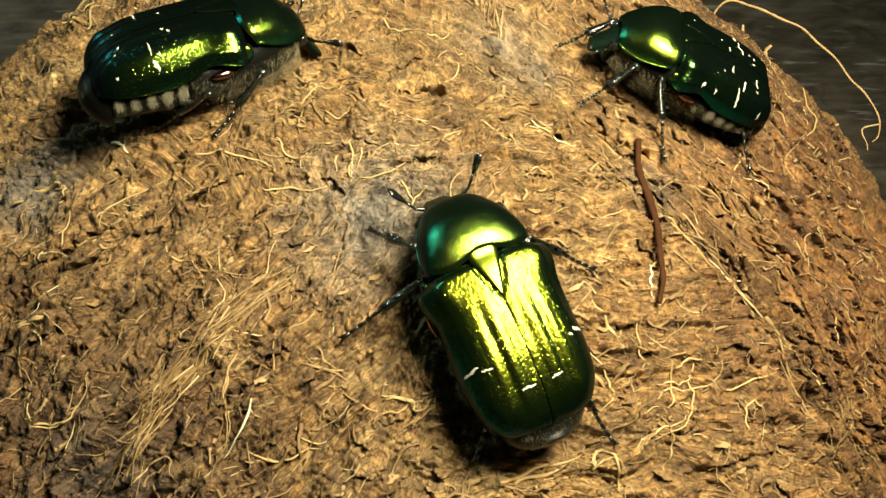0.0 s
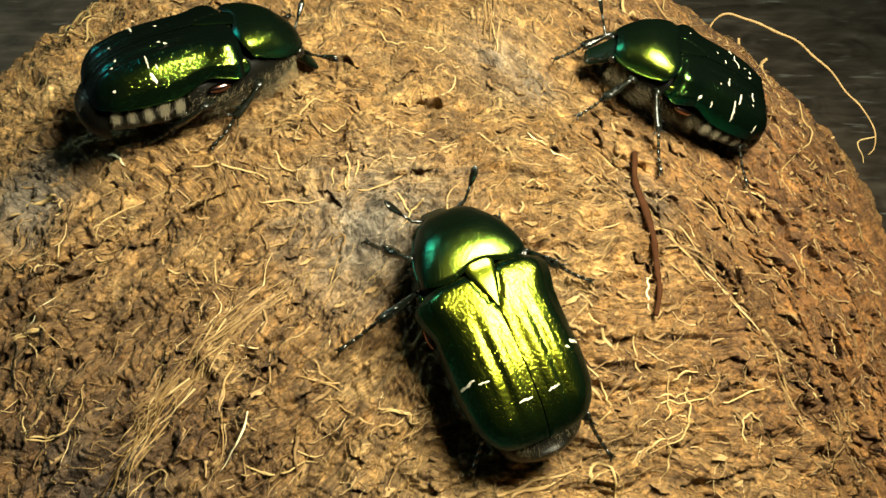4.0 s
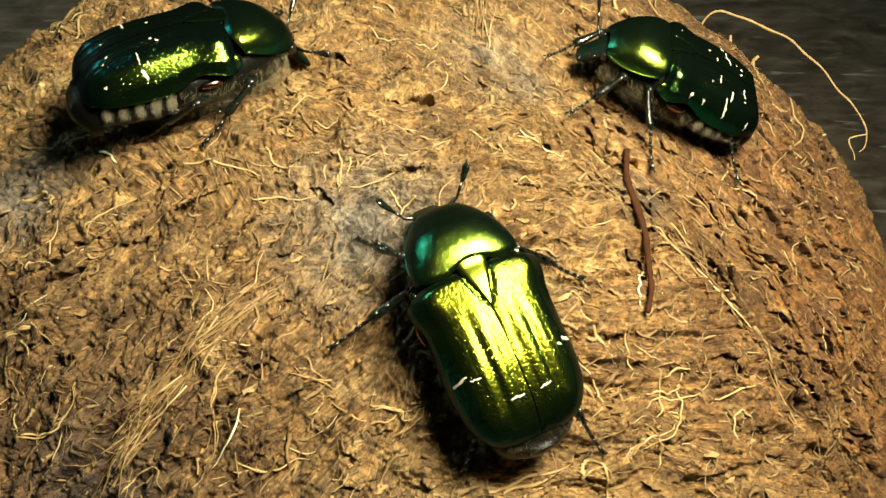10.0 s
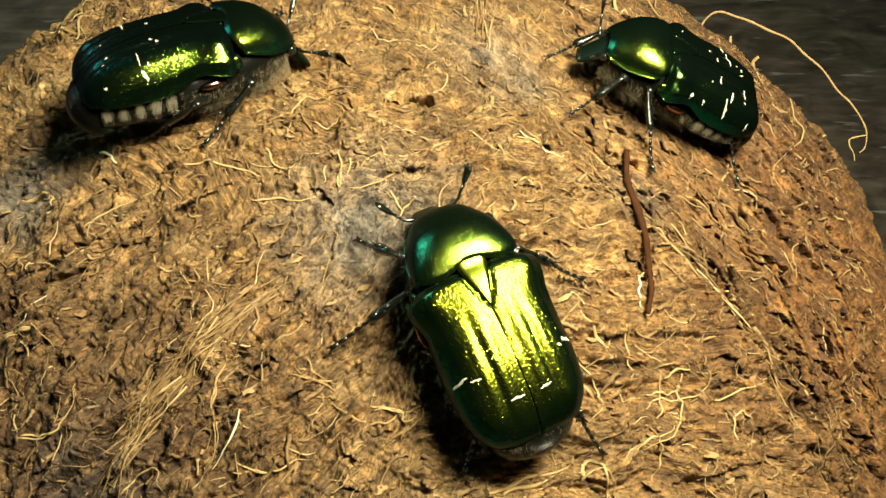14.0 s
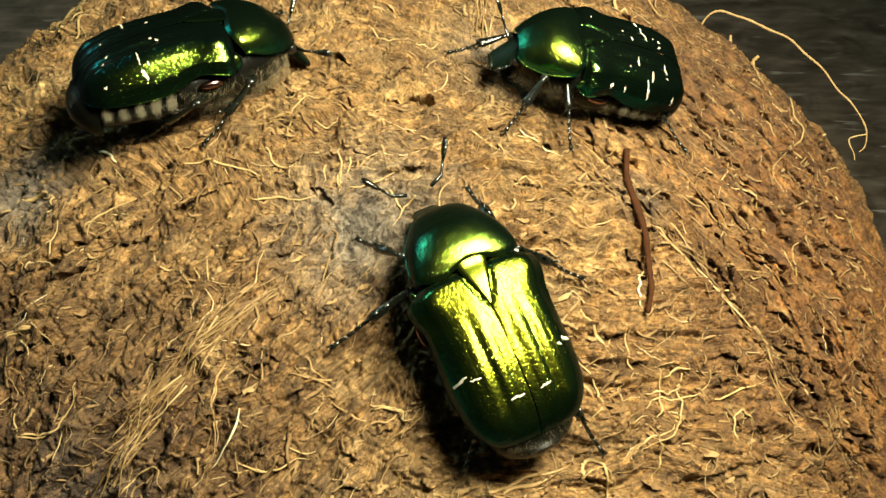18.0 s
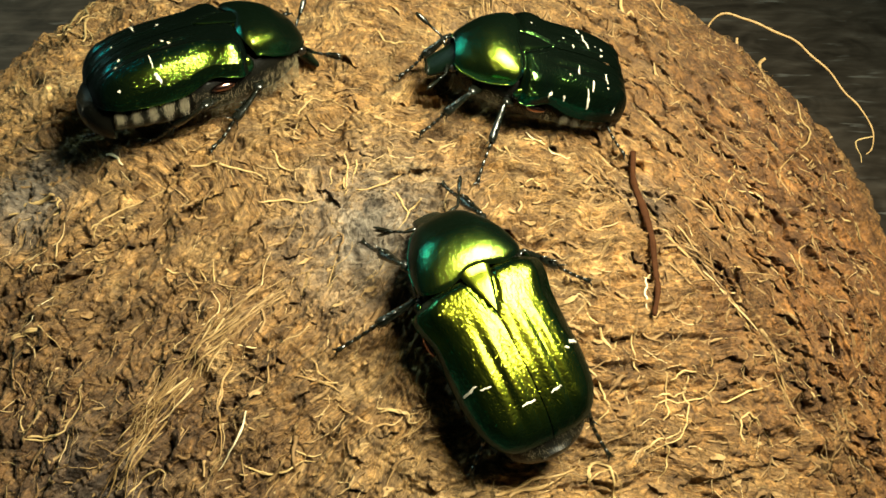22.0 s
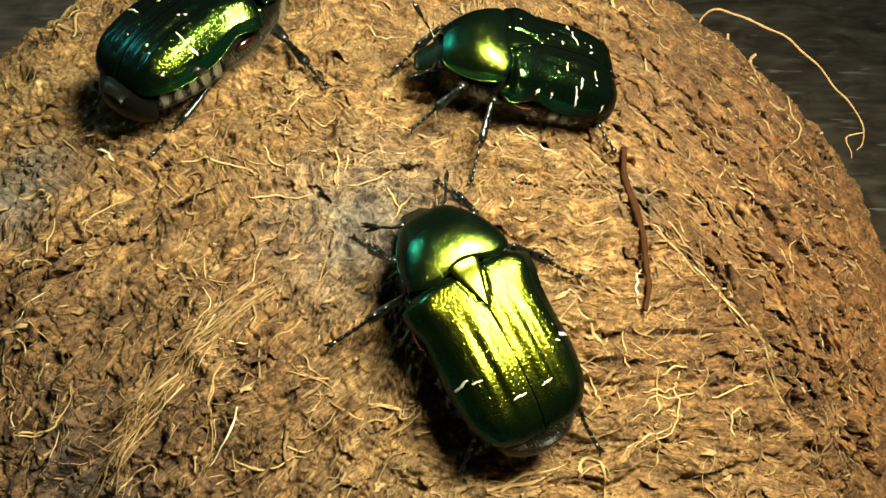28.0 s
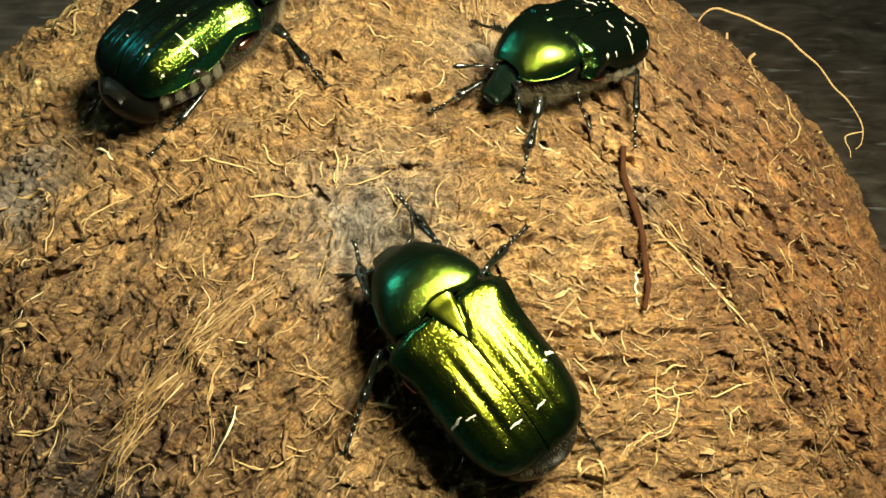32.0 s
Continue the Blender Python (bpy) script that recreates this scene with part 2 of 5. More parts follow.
# ================= mesh tools =================
class Shape:
    """Collects vertices (in millimetres) and faces of one mesh."""

    def __init__(self):
        self.v, self.f = [], []

    def grid(self, points, wrap=False):
        rows, cols = len(points), len(points[0])
        base = len(self.v)
        for row in points:
            self.v.extend(tuple(p) for p in row)
        for i in range(rows - 1):
            for j in range(cols if wrap else cols - 1):
                k = (j + 1) % cols
                self.f.append((base + i * cols + j, base + i * cols + k, base + (i + 1) * cols + k, base + (i + 1) * cols + j))
        return base

    def tube(self, path, radii, sides=8, flat=1.0, cap=True):
        """A tube along path; flat squeezes it across its second axis."""
        pts = [Vector(p) for p in path]
        rings, last = [], None
        for i, p in enumerate(pts):
            way = (pts[min(i + 1, len(pts) - 1)] - pts[max(i - 1, 0)]).normalized()
            if last is None:
                last = Vector((0, 0, 1)) if abs(way.z) < 0.9 else Vector((1, 0, 0))
            side = (last - way * last.dot(way)).normalized()
            last = side
            other = way.cross(side)
            r = radii[i] if hasattr(radii, "__len__") else radii
            rings.append([p + side * (r * flat * math.cos(2 * math.pi * k / sides)) + other * (r * math.sin(2 * math.pi * k / sides)) for k in range(sides)])
        base = self.grid(rings, True)
        if cap:
            self.f.append(tuple(base + k for k in range(sides))[::-1])
            end = base + (len(rings) - 1) * sides
            self.f.append(tuple(end + k for k in range(sides)))
        return self

    def ball(self, mid, rx, ry, rz, rings=8, sides=12):
        pts = []
        for i in range(rings + 1):
            a = math.pi * i / rings
            s = max(math.sin(a), 0.02)
            pts.append([(mid[0] + rx * s * math.cos(2 * math.pi * k / sides), mid[1] + ry * s * math.sin(2 * math.pi * k / sides), mid[2] + rz * math.cos(a)) for k in range(sides)])
        self.grid(pts, True)
        return self

    def box(self, lo, hi):
        b = len(self.v)
        self.v.extend((x, y, z) for x in (lo[0], hi[0]) for y in (lo[1], hi[1]) for z in (lo[2], hi[2]))
        self.f.extend(tuple(b + i for i in q) for q in ((0, 1, 3, 2), (4, 6, 7, 5), (0, 4, 5, 1), (2, 3, 7, 6), (0, 2, 6, 4), (1, 5, 7, 3)))
        return self

    def mesh(self, name, scale=MM, smooth=True):
        data = bpy.data.meshes.new(name)
        data.from_pydata((np.asarray(self.v, float) * scale).tolist(), [], self.f)
        data.validate()
        data.polygons.foreach_set("use_smooth", [smooth] * len(data.polygons))
        data.update()
        return data


def part(name, shape, material, parent=None, label="", scale=MM, smooth=True):
    data = shape.mesh(name, scale, smooth)
    data.materials.append(material)
    ob = new(name, data)
    ob.parent = parent
    if label:
        tagged(ob, label)
    return ob


def dome(u, v, h=0.0):
    """A point of the coconut's round, u and v millimetres along it from its top, h above it."""
    n = Vector((math.sin(u / R) * math.cos(v / R), math.sin(v / R), math.cos(u / R) * math.cos(v / R)))
    return Vector((0, 0, R)) + n * (R + h)


def on_nut(u, v, yaw, pitch=0.0, roll=0.0, h=0.0):
    """A pose on the coconut: heading, nose-up and side lean in degrees, in metres."""
    spot = dome(u, v, h)
    n = (spot - Vector((0, 0, R))).normalized()
    e = Vector((0, 1, 0)).cross(n).normalized()
    f = n.cross(e)
    y = radians(yaw)
    x_axis = e * math.cos(y) + f * math.sin(y)
    y_axis = n.cross(x_axis)
    m = Matrix((x_axis, y_axis, n)).transposed().to_4x4()
    m = Matrix.Translation(spot * MM) @ m
    return m @ Matrix.Rotation(-radians(pitch), 4, "Y") @ Matrix.Rotation(radians(roll), 4, "X")


GREY_SPOTS = [(tuple((dome(*uv) * MM)), reach) for uv, reach in (((1.6, -15.6), 0.0056), ((10.8, 2.0), 0.0026), ((13.5, -1.0), 0.0020), ((-27.0, -8.0), 0.004), ((-21.0, -33.0), 0.003), ((22.5, -10.5), 0.0012))]
# first tone paints light fall-off into the husk; the others darken and redden it
HUSK_SHADE_TONES = [(tuple(dome(-30.0, -38.0) * MM), 0.012, 0.036, (0.40, 0.35, 0.34)), (tuple(dome(46.0, -8.0) * MM), 0.010, 0.034, (0.66, 0.50, 0.36)), (tuple(dome(36.0, 16.0) * MM), 0.006, 0.026, (0.55, 0.48, 0.41))]
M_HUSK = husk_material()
M_CRUMB = fibre_material("husk_crumb", [(0.0, (0.17, 0.095, 0.037)), (0.35, (0.28, 0.17, 0.07)), (0.8, (0.37, 0.243, 0.108)), (1.0, (0.50, 0.36, 0.175))], 0.6)
M_CHIP = fibre_material("husk_chip", [(0.0, (0.17, 0.095, 0.036)), (0.5, (0.26, 0.158, 0.064)), (1.0, (0.37, 0.243, 0.108))], 0.8)

# ================= room and table =================
def slab(name, lo, hi, material, label):
    ob = part(name, Shape().box(lo, hi), material, scale=1.0, smooth=False)
    return tagged(ob, label, kind="structure")


slab("floor", (-0.95, -2.0, -0.78), (2.0, 2.0, -0.74), M_FLOOR, "dark plain floor of the room")
slab("ceiling", (-0.95, -2.0, 1.70), (2.0, 2.0, 1.74), M_WALL, "plain dim plaster ceiling")
slab("wall_north", (-0.95, 2.0, -0.78), (2.0, 2.1, 1.74), M_WALL, "plain dim plaster wall")
slab("wall_south", (-0.95, -2.1, -0.78), (2.0, -2.0, 1.74), M_WALL, "plain dim plaster wall behind the camera")
slab("wall_east", (2.0, -2.1, -0.78), (2.1, 2.1, 1.74), M_WALL, "plain dim plaster wall")
west = Shape()
west.box((-1.05, -2.1, -0.78), (-0.95, 0.28, 1.74)).box((-1.05, 0.82, -0.78), (-0.95, 2.1, 1.74))
west.box((-1.05, 0.28, -0.78), (-0.95, 0.82, 0.45)).box((-1.05, 0.28, 1.03), (-0.95, 0.82, 1.74))
tagged(part("wall_west", west, M_WALL, scale=1.0, smooth=False), "plain plaster wall with a small window opening", kind="structure")

table = tagged(new("wooden_table"), "dark-stained wooden table top with pale scuffs", "table")
BOARDS = 6
for i in range(BOARDS):
    y0 = -0.40 + i * 0.16
    board = Shape().box((-0.6, y0 + 0.0006, -0.028), (0.6, y0 + 0.1594, 0.0))
    part("plank", board, M_TABLE, table, scale=1.0, smooth=False)
for x in (-0.54, 0.54):
    for y in (-0.34, 0.5):
        part("leg", Shape().box((x - 0.03, y - 0.03, -0.74), (x + 0.03, y + 0.03, -0.028)), M_TABLE, table, scale=1.0, smooth=False)

# ================= coconut =================
def lattice_noise(p, seed):
    """Smooth random values, about -1 to 1, at points p (n x 3)."""
    cell = np.floor(p).astype(np.int64)
    f = p - cell
    f = f * f * (3 - 2 * f)
    total = np.zeros(len(p))
    for dx in (0, 1):
        for dy in (0, 1):
            for dz in (0, 1):
                n = (cell[:, 0] + dx) * 374761393 + (cell[:, 1] + dy) * 668265263 + (cell[:, 2] + dz) * 1274126177 + seed * 974711
                n = (n ^ (n >> 13)) * 1103515245 & 0x7FFFFFFF
                n = (n ^ (n >> 16)) & 0xFFFF
                w = np.where(dx, f[:, 0], 1 - f[:, 0]) * np.where(dy, f[:, 1], 1 - f[:, 1]) * np.where(dz, f[:, 2], 1 - f[:, 2])
                total += w * (n / 32767.5 - 1)
    return total


POLE = (dome(10.77, -5.84) - Vector((0, 0, R))).normalized()      # where the three seams meet
POLE_X = Vector((1, 0, 0)).cross(POLE).cross(POLE).normalized() * -1
POLE_Y = POLE.cross(POLE_X)


def seam_angle(u, v):
    d = dome(u, v) - Vector((0, 0, R))
    return math.atan2(d.dot(POLE_Y), d.dot(POLE_X))


SEAMS = [seam_angle(-8.94, -22.37), seam_angle(31.84, -17.61), seam_angle(10.0, 12.0)]


def lines(u, v):
    """Two grains of the husk: across the middle and left, and running off along the right-hand seam; with their share."""
    along, across = u * 0.84 - v * 0.54, u * 0.54 + v * 0.84
    share = np.clip((across - 4.0) / 3.0 + 0.5, 0, 1)
    return along, across, share


def slanted(u, v):
    """How far the husk takes the slanting grain of the near left-hand side, and its coordinates."""
    share = np.clip((-(u * 0.3 + v) - 14.0) / 5.0 + 0.5, 0, 1) * np.clip((6.0 - u) / 4.0, 0, 1)
    return share, u * 0.777 + v * 0.629, v * 0.777 - u * 0.629


def torn(x, y, seed):
    """Torn layers: ledges with a sharp lip, and short deep cracks; x runs along the grain (mm)."""
    z = np.zeros_like(x)
    wob = 1.1 * lattice_noise(np.stack([x * 0.25, y * 0.5, z], 1), seed + 1)
    p = np.stack([x * 0.26, y * 0.85 + wob, z + 3.3], 1)
    n = lattice_noise(p, seed + 2)
    d = 0.30 * np.tanh(n * 5)
    q = np.stack([x * 0.6, y * 1.7 + wob * 1.3, z + 7.7], 1)
    m = lattice_noise(q, seed + 3)
    d += 0.21 * np.tanh(m * 5)
    gate = np.clip(lattice_noise(np.stack([x * 0.3, y * 0.45, z + 1.2], 1), seed + 4) * 3 + 0.1, 0, 1)
    d -= 0.55 * gate * np.exp(-(n / 0.16) ** 2)
    gate = np.clip(lattice_noise(np.stack([x * 0.5, y * 0.6, z + 9.2], 1), seed + 5) * 3 - 0.2, 0, 1)
    d -= 0.32 * gate * np.exp(-(m / 0.2) ** 2)
    return d


def felted(u, v):
    """Coordinates along and across the felt of fibres, which follows the grain and swirls."""
    along, across, share = lines(u, v)
    along, across = along * share + (u + 0.2 * v) * (1 - share), across * share + (v - 0.15 * u) * (1 - share)
    tilt, tx, ty = slanted(u, v)
    along, across = along * (1 - tilt) + tx * tilt, across * (1 - tilt) + ty * tilt
    calm = 1 - 0.62 * share - 0.35 * tilt
    z = np.zeros_like(u)
    for scale, reach, seed in ((0.16, 2.6, 71), (0.45, 1.0, 75)):
        along = along + reach * calm * lattice_noise(np.stack([u * scale, v * scale, z], 1), seed)
        across = across + reach * calm * lattice_noise(np.stack([u * scale, v * scale, z + 5.5], 1), seed + 1)
    return along, across


def fibrous(x, y):
    """Relief of the felt: rounded strands of two widths with creases between them."""
    z = np.zeros_like(x)
    a = lattice_noise(np.stack([x * 0.22, y * 1.25, z], 1), 81)
    b = lattice_noise(np.stack([x * 0.40, y * 2.7, z + 4.1], 1), 82)
    return 0.30 * (np.sqrt(np.abs(a)) - 0.45) + 0.16 * (0.45 - np.sqrt(np.abs(b)))


def crack_list():
    """Long splits between the lamellae of the husk: place, direction, half length, width, depth, lip."""
    rng = random.Random(41)
    found, tries = [], 0
    while len(found) < 190:
        u, v = rng.uniform(18, 50), rng.uniform(-34, 14)
        if u * 0.54 + v * 0.84 < rng.uniform(1.5, 7.0):
            continue
        half = rng.uniform(0.8, 4.6)
        if any(abs((u - p[0]) * 0.58 + (v - p[1]) * 0.81) < 0.6 and abs((u - p[0]) * 0.81 - (v - p[1]) * 0.58) < half + p[3] for p in found):
            tries += 1
            if tries > 4000:
                break
            continue
        found.append((u, v, -0.62 + rng.gauss(0, 0.11), half, rng.uniform(0.10, 0.20), rng.uniform(0.35, 0.95), rng.uniform(0.1, 0.35)))
    for _ in range(420):
        u, v = inside(rng)
        if u * 0.54 + v * 0.84 > 4.0 or math.hypot(u - 1.6, v + 15.6) < 4.5:
            continue
        low = u < -5 and v < -12
        if any(math.hypot(u - p[0], v - p[1]) < 1.6 for p in found):
            continue
        found.append((u, v, rng.gauss(0.66, 0.3) if low else rng.gauss(0.1, 0.6), rng.uniform(0.5, 2.4 if low else 1.3), rng.uniform(0.08, 0.2), rng.uniform(0.3, 1.0), rng.uniform(0.1, 0.45)))
    # deep hollows of the bare patch and the near side
    found += [(5.2, -3.5, -0.1, 1.3, 0.35, 1.6, 0.5), (-1.1, 0.1, -0.3, 1.0, 0.25, 1.0, 0.3), (13.3, -4.0, 0.9, 0.7, 0.3, 1.0, 0.3), (-22.2, -16.7, 0.0, 1.4, 0.25, 1.0, 0.4), (-7.7, -15.5, 1.0, 0.9, 0.2, 1.0, 0.3)]
    return found


def inside(rng):
    while True:
        u, v = rng.uniform(-42, 52), rng.uniform(-46, 24)
        if (u - 6) ** 2 + (v + 10) ** 2 < 46 ** 2:
            return u, v


CRACKS = crack_list()


def splits(u, v):
    """Depth of the splits, and how far their torn edges lean over them."""
    d, lean_u, lean_v = np.zeros_like(u), np.zeros_like(u), np.zeros_like(u)
    for cu, cv, way, half, width, depth, lip in CRACKS:
        near = np.nonzero((np.abs(u - cu) < half + 1.2) & (np.abs(v - cv) < half + 1.2))[0]
        if not len(near):
            continue
        x, y = u[near] - cu, v[near] - cv
        c, s = math.cos(way), math.sin(way)
        along, off = x * c + y * s, y * c - x * s
        off = off + 0.22 * np.sin(along * 1.7 + cu) + 0.12 * np.sin(along * 4.3 + cv * 3)
        fade = np.clip(1 - (along / half) ** 2, 0, 1) ** 0.7
        w = width * (0.4 + 0.6 * fade)
        slot = np.exp(-((off + w) / w) ** 4)
        edge = np.exp(-np.clip(off, 0, 9) / 0.8) / (1 + np.exp(-np.clip(off, -1, 1) / 0.03))
        d[near] += fade * (lip * edge - depth * slot)
        shift = fade * (0.62 * slot - 0.30 * edge)
        lean_u[near] += -s * shift
        lean_v[near] += c * shift
    return d, lean_u, lean_v


def husk_relief(n, theta, phi):
    """Height of the husk over the round, in millimetres, at unit directions n."""
    u, v = np.arctan2(n[:, 0], n[:, 2]) * R, np.arcsin(np.clip(n[:, 1], -1, 1)) * R
    d = 0.40 * lattice_noise(n * 5.0, 1) + 0.30 * lattice_noise(n * 14.0, 2)
    along, across, share = lines(u, v)
    tilt, tx, ty = slanted(u, v)
    d += (1 - share) * ((1 - tilt) * torn(u + 0.2 * v, v - 0.15 * u, 20) + tilt * 1.25 * torn(tx * 0.7, ty, 60)) + share * 0.85 * torn(along * 0.36, across * 0.9, 40) + splits(u, v)[0]
    warp = n * 60 + 0.9 * np.stack([lattice_noise(n * 40, 5), lattice_noise(n * 40, 6), lattice_noise(n * 40, 7)], 1)
    crumbs = lattice_noise(warp * 1.6, 9)
    d += 0.20 * lattice_noise(warp, 8) + (1 - 0.6 * share) * (0.50 * (np.sqrt(np.abs(crumbs)) - 0.5) + 0.16 * (np.sqrt(np.abs(lattice_noise(warp * 3.4, 10))) - 0.5))
    d += (1 + share) * fibrous(*felted(u, v))
    ray2 = np.stack([np.cos(phi) * 52, np.sin(phi) * 52, theta * 6.3], 1)
    for a in SEAMS:
        off = np.abs((phi - a + math.pi) % (2 * math.pi) - math.pi) * np.sin(theta) * R
        d += np.exp(-(off / 1.2) ** 2) * np.clip((theta - 0.1) / 0.2, 0, 1) * (0.30 + 0.45 * lattice_noise(ray2, 12))
    return d


VIEWED = (dome(8.0, -8.0) - Vector((0, 0, R))).normalized()       # middle of the finely modelled side
VIEWED_X = VIEWED.orthogonal().normalized()
VIEWED_Y = VIEWED.cross(VIEWED_X)


def nut_body():
    rings = np.concatenate([np.linspace(0.002, 0.98, 560), np.linspace(1.0, math.pi - 0.01, 60)])
    count = 1400
    th, ph = np.meshgrid(rings, np.linspace(0, 2 * math.pi, count, endpoint=False), indexing="ij")
    th, ph = th.ravel(), ph.ravel()
    px, py, pz = (np.array(a) for a in (VIEWED_X, VIEWED_Y, VIEWED))
    n = np.sin(th)[:, None] * (np.cos(ph)[:, None] * px + np.sin(ph)[:, None] * py) + np.cos(th)[:, None] * pz
    theta = np.arccos(np.clip(n @ np.array(POLE), -1, 1))
    phi = np.arctan2(n @ np.array(POLE_Y), n @ np.array(POLE_X))
    fine = 0.07 * lattice_noise(n * 420, 14) + 0.03 * lattice_noise(n * 800, 15)
    fine *= 0.6 + 0.9 * np.clip(lattice_noise(n * 30, 16) + 0.3, 0, 1)
    d = husk_relief(n, theta, phi) + fine
    u, v = np.arctan2(n[:, 0], n[:, 2]) * R, np.arcsin(np.clip(n[:, 1], -1, 1)) * R
    _, lean_u, lean_v = splits(u, v)
    lean = np.stack([np.cos(u / R), 0 * u, -np.sin(u / R)], 1) * lean_u[:, None] + np.stack([-np.sin(u / R) * np.sin(v / R), np.cos(v / R), -np.cos(u / R) * np.sin(v / R)], 1) * lean_v[:, None]
    pts = (lean + n * (R + d[:, None]) + np.array([0, 0, R])) * MM
    rows = len(rings)
    i, j = np.meshgrid(np.arange(rows - 1), np.arange(count), indexing="ij")
    k = (j + 1) % count
    quads = np.stack([i * count + j, (i + 1) * count + j, (i + 1) * count + k, i * count + k], -1).reshape(-1, 4)
    data = bpy.data.meshes.new("husk")
    data.vertices.add(len(pts))
    data.vertices.foreach_set("co", pts.ravel())
    data.loops.add(quads.size)
    data.loops.foreach_set("vertex_index", quads.ravel().astype(np.int32))
    data.polygons.add(len(quads))
    data.polygons.foreach_set("loop_start", np.arange(0, quads.size, 4, dtype=np.int32))
    data.polygons.foreach_set("use_smooth", np.ones(len(quads), bool))
    along, across = felted(u, v)
    grain = data.attributes.new("grain", "FLOAT_VECTOR", "POINT")
    grain.data.foreach_set("vector", np.stack([along, across, u], 1).ravel())
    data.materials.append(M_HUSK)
    data.update(calc_edges=True)
    data.validate()
    return data


coconut = tagged(new("coconut"), "whole brown coconut with rough fibrous husk on a dark table", "coconut")
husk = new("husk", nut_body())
husk.parent = coconut


def heights(us, vs):
    """Husk heights at many places at once."""
    us, vs = np.asarray(us, float) / R, np.asarray(vs, float) / R
    n = np.stack([np.sin(us) * np.cos(vs), np.sin(vs), np.cos(us) * np.cos(vs)], 1)
    th = np.arccos(np.clip(n @ np.array(POLE), -1, 1))
    ph = np.arctan2(n @ np.array(POLE_Y), n @ np.array(POLE_X))
    return husk_relief(n, th, ph)


def strand(rng, u, v, way, length, radius, curl, lift, steps=7):
    """The line of one loose fibre that starts at (u, v) and wanders over the husk."""
    line = []
    a, bend = way, rng.uniform(-curl, curl)
    for i in range(steps):
        s = i / (steps - 1)
        line.append((u, v, radius * 0.5 + lift * s * s, radius * (1 - 0.6 * s)))
        a += bend / steps + rng.uniform(-0.6, 0.6) * curl / steps
        u += math.cos(a) * length / steps
        v += math.sin(a) * length / steps
    return line


def laid(shape, strands, sides=4):
    """Lays strands on the husk."""
    flat = [p for line in strands for p in line]
    high = heights([p[0] for p in flat], [p[1] for p in flat])
    k = 0
    for line in strands:
        h = high[k:k + len(line)]
        k += len(line)
        h = [max(h[i], 0.5 * (h[max(i - 1, 0)] + h[min(i + 1, len(h) - 1)])) for i in range(len(h))]
        shape.tube([dome(p[0], p[1], h[i] + p[2]) for i, p in enumerate(line)], [p[3] for p in line], sides, 0.7, cap=False)


def outward(u, v):
    return math.atan2(v + 5.84, u - 10.77)


def grain_way(u, v):
    """The direction in which the husk runs at a place."""
    if u * 0.54 + v * 0.84 > 4.0:
        return -0.571
    return 0.68 if u < 4.0 and u * 0.3 + v < -14.0 else 0.15


def felt_strands(shape, count, seed, length, radii, flat, stray, lifts):
    """Fibres that follow the felt, half sunk in it; flat makes them shreds."""
    rng = np.random.default_rng(seed)
    u, v = rng.uniform(-42, 52, count * 2), rng.uniform(-46, 24, count * 2)
    keep = ((u - 6) ** 2 + (v + 10) ** 2 < 46 ** 2) & (np.hypot(u - 1.6, v + 15.6) > 3.4)
    u, v = u[keep][:count], v[keep][:count]
    count, steps, e = len(u), 8, 0.12
    step = rng.uniform(*length, count) / (steps - 1)
    off, bend = rng.normal(0, stray, count), rng.normal(0, stray * 0.35, count)
    us, vs, sign = [u], [v], np.where(rng.random(count) < 0.5, 1.0, -1.0)
    for i in range(steps - 1):
        here = felted(u, v)[1]
        gu, gv = felted(u + e, v)[1] - here, felted(u, v + e)[1] - here
        way = np.arctan2(-gu, gv) + off + bend * i
        u, v = u + np.cos(way) * step * sign, v + np.sin(way) * step * sign
        us.append(u)
        vs.append(v)
    us, vs = np.stack(us, 1), np.stack(vs, 1)
    high = heights(us.ravel(), vs.ravel()).reshape(us.shape)
    for _ in range(2):
        high[:, 1:-1] = np.maximum(high[:, 1:-1] - 0.02, (high[:, :-2] + high[:, 2:]) / 2)
    r = rng.choice(radii, count)[:, None] * (1 - 0.65 * np.linspace(0, 1, steps)) * rng.uniform(0.75, 1.25, us.shape)
    rise = rng.choice(lifts, count)[:, None] * np.linspace(0, 1, steps) ** 2
    us, vs = us + rng.normal(0, 0.035, us.shape), vs + rng.normal(0, 0.035, us.shape)
    h = R + high + rise + r * flat * 0.2
    n = np.stack([np.sin(us / R) * np.cos(vs / R), np.sin(vs / R), np.cos(us / R) * np.cos(vs / R)], -1)
    p = n * h[..., None] + np.array([0, 0, R])
    way = np.gradient(p, axis=1)
    side = np.cross(n, way)
    side /= np.linalg.norm(side, axis=-1, keepdims=True)
    wide = r[..., None]
    ring = np.stack([p + side * wide, p + n * wide * flat, p - side * wide, p - n * wide * flat], 2)
    base = len(shape.v)
    shape.v.extend(ring.reshape(-1, 3).tolist())
    at = base + np.arange(count * steps).reshape(count, steps)[:, :-1].ravel() * 4
    for k in range(4):
        m = (k + 1) % 4
        shape.f.extend(np.stack([at + k, at + m, at + 4 + m, at + 4 + k], 1).tolist())


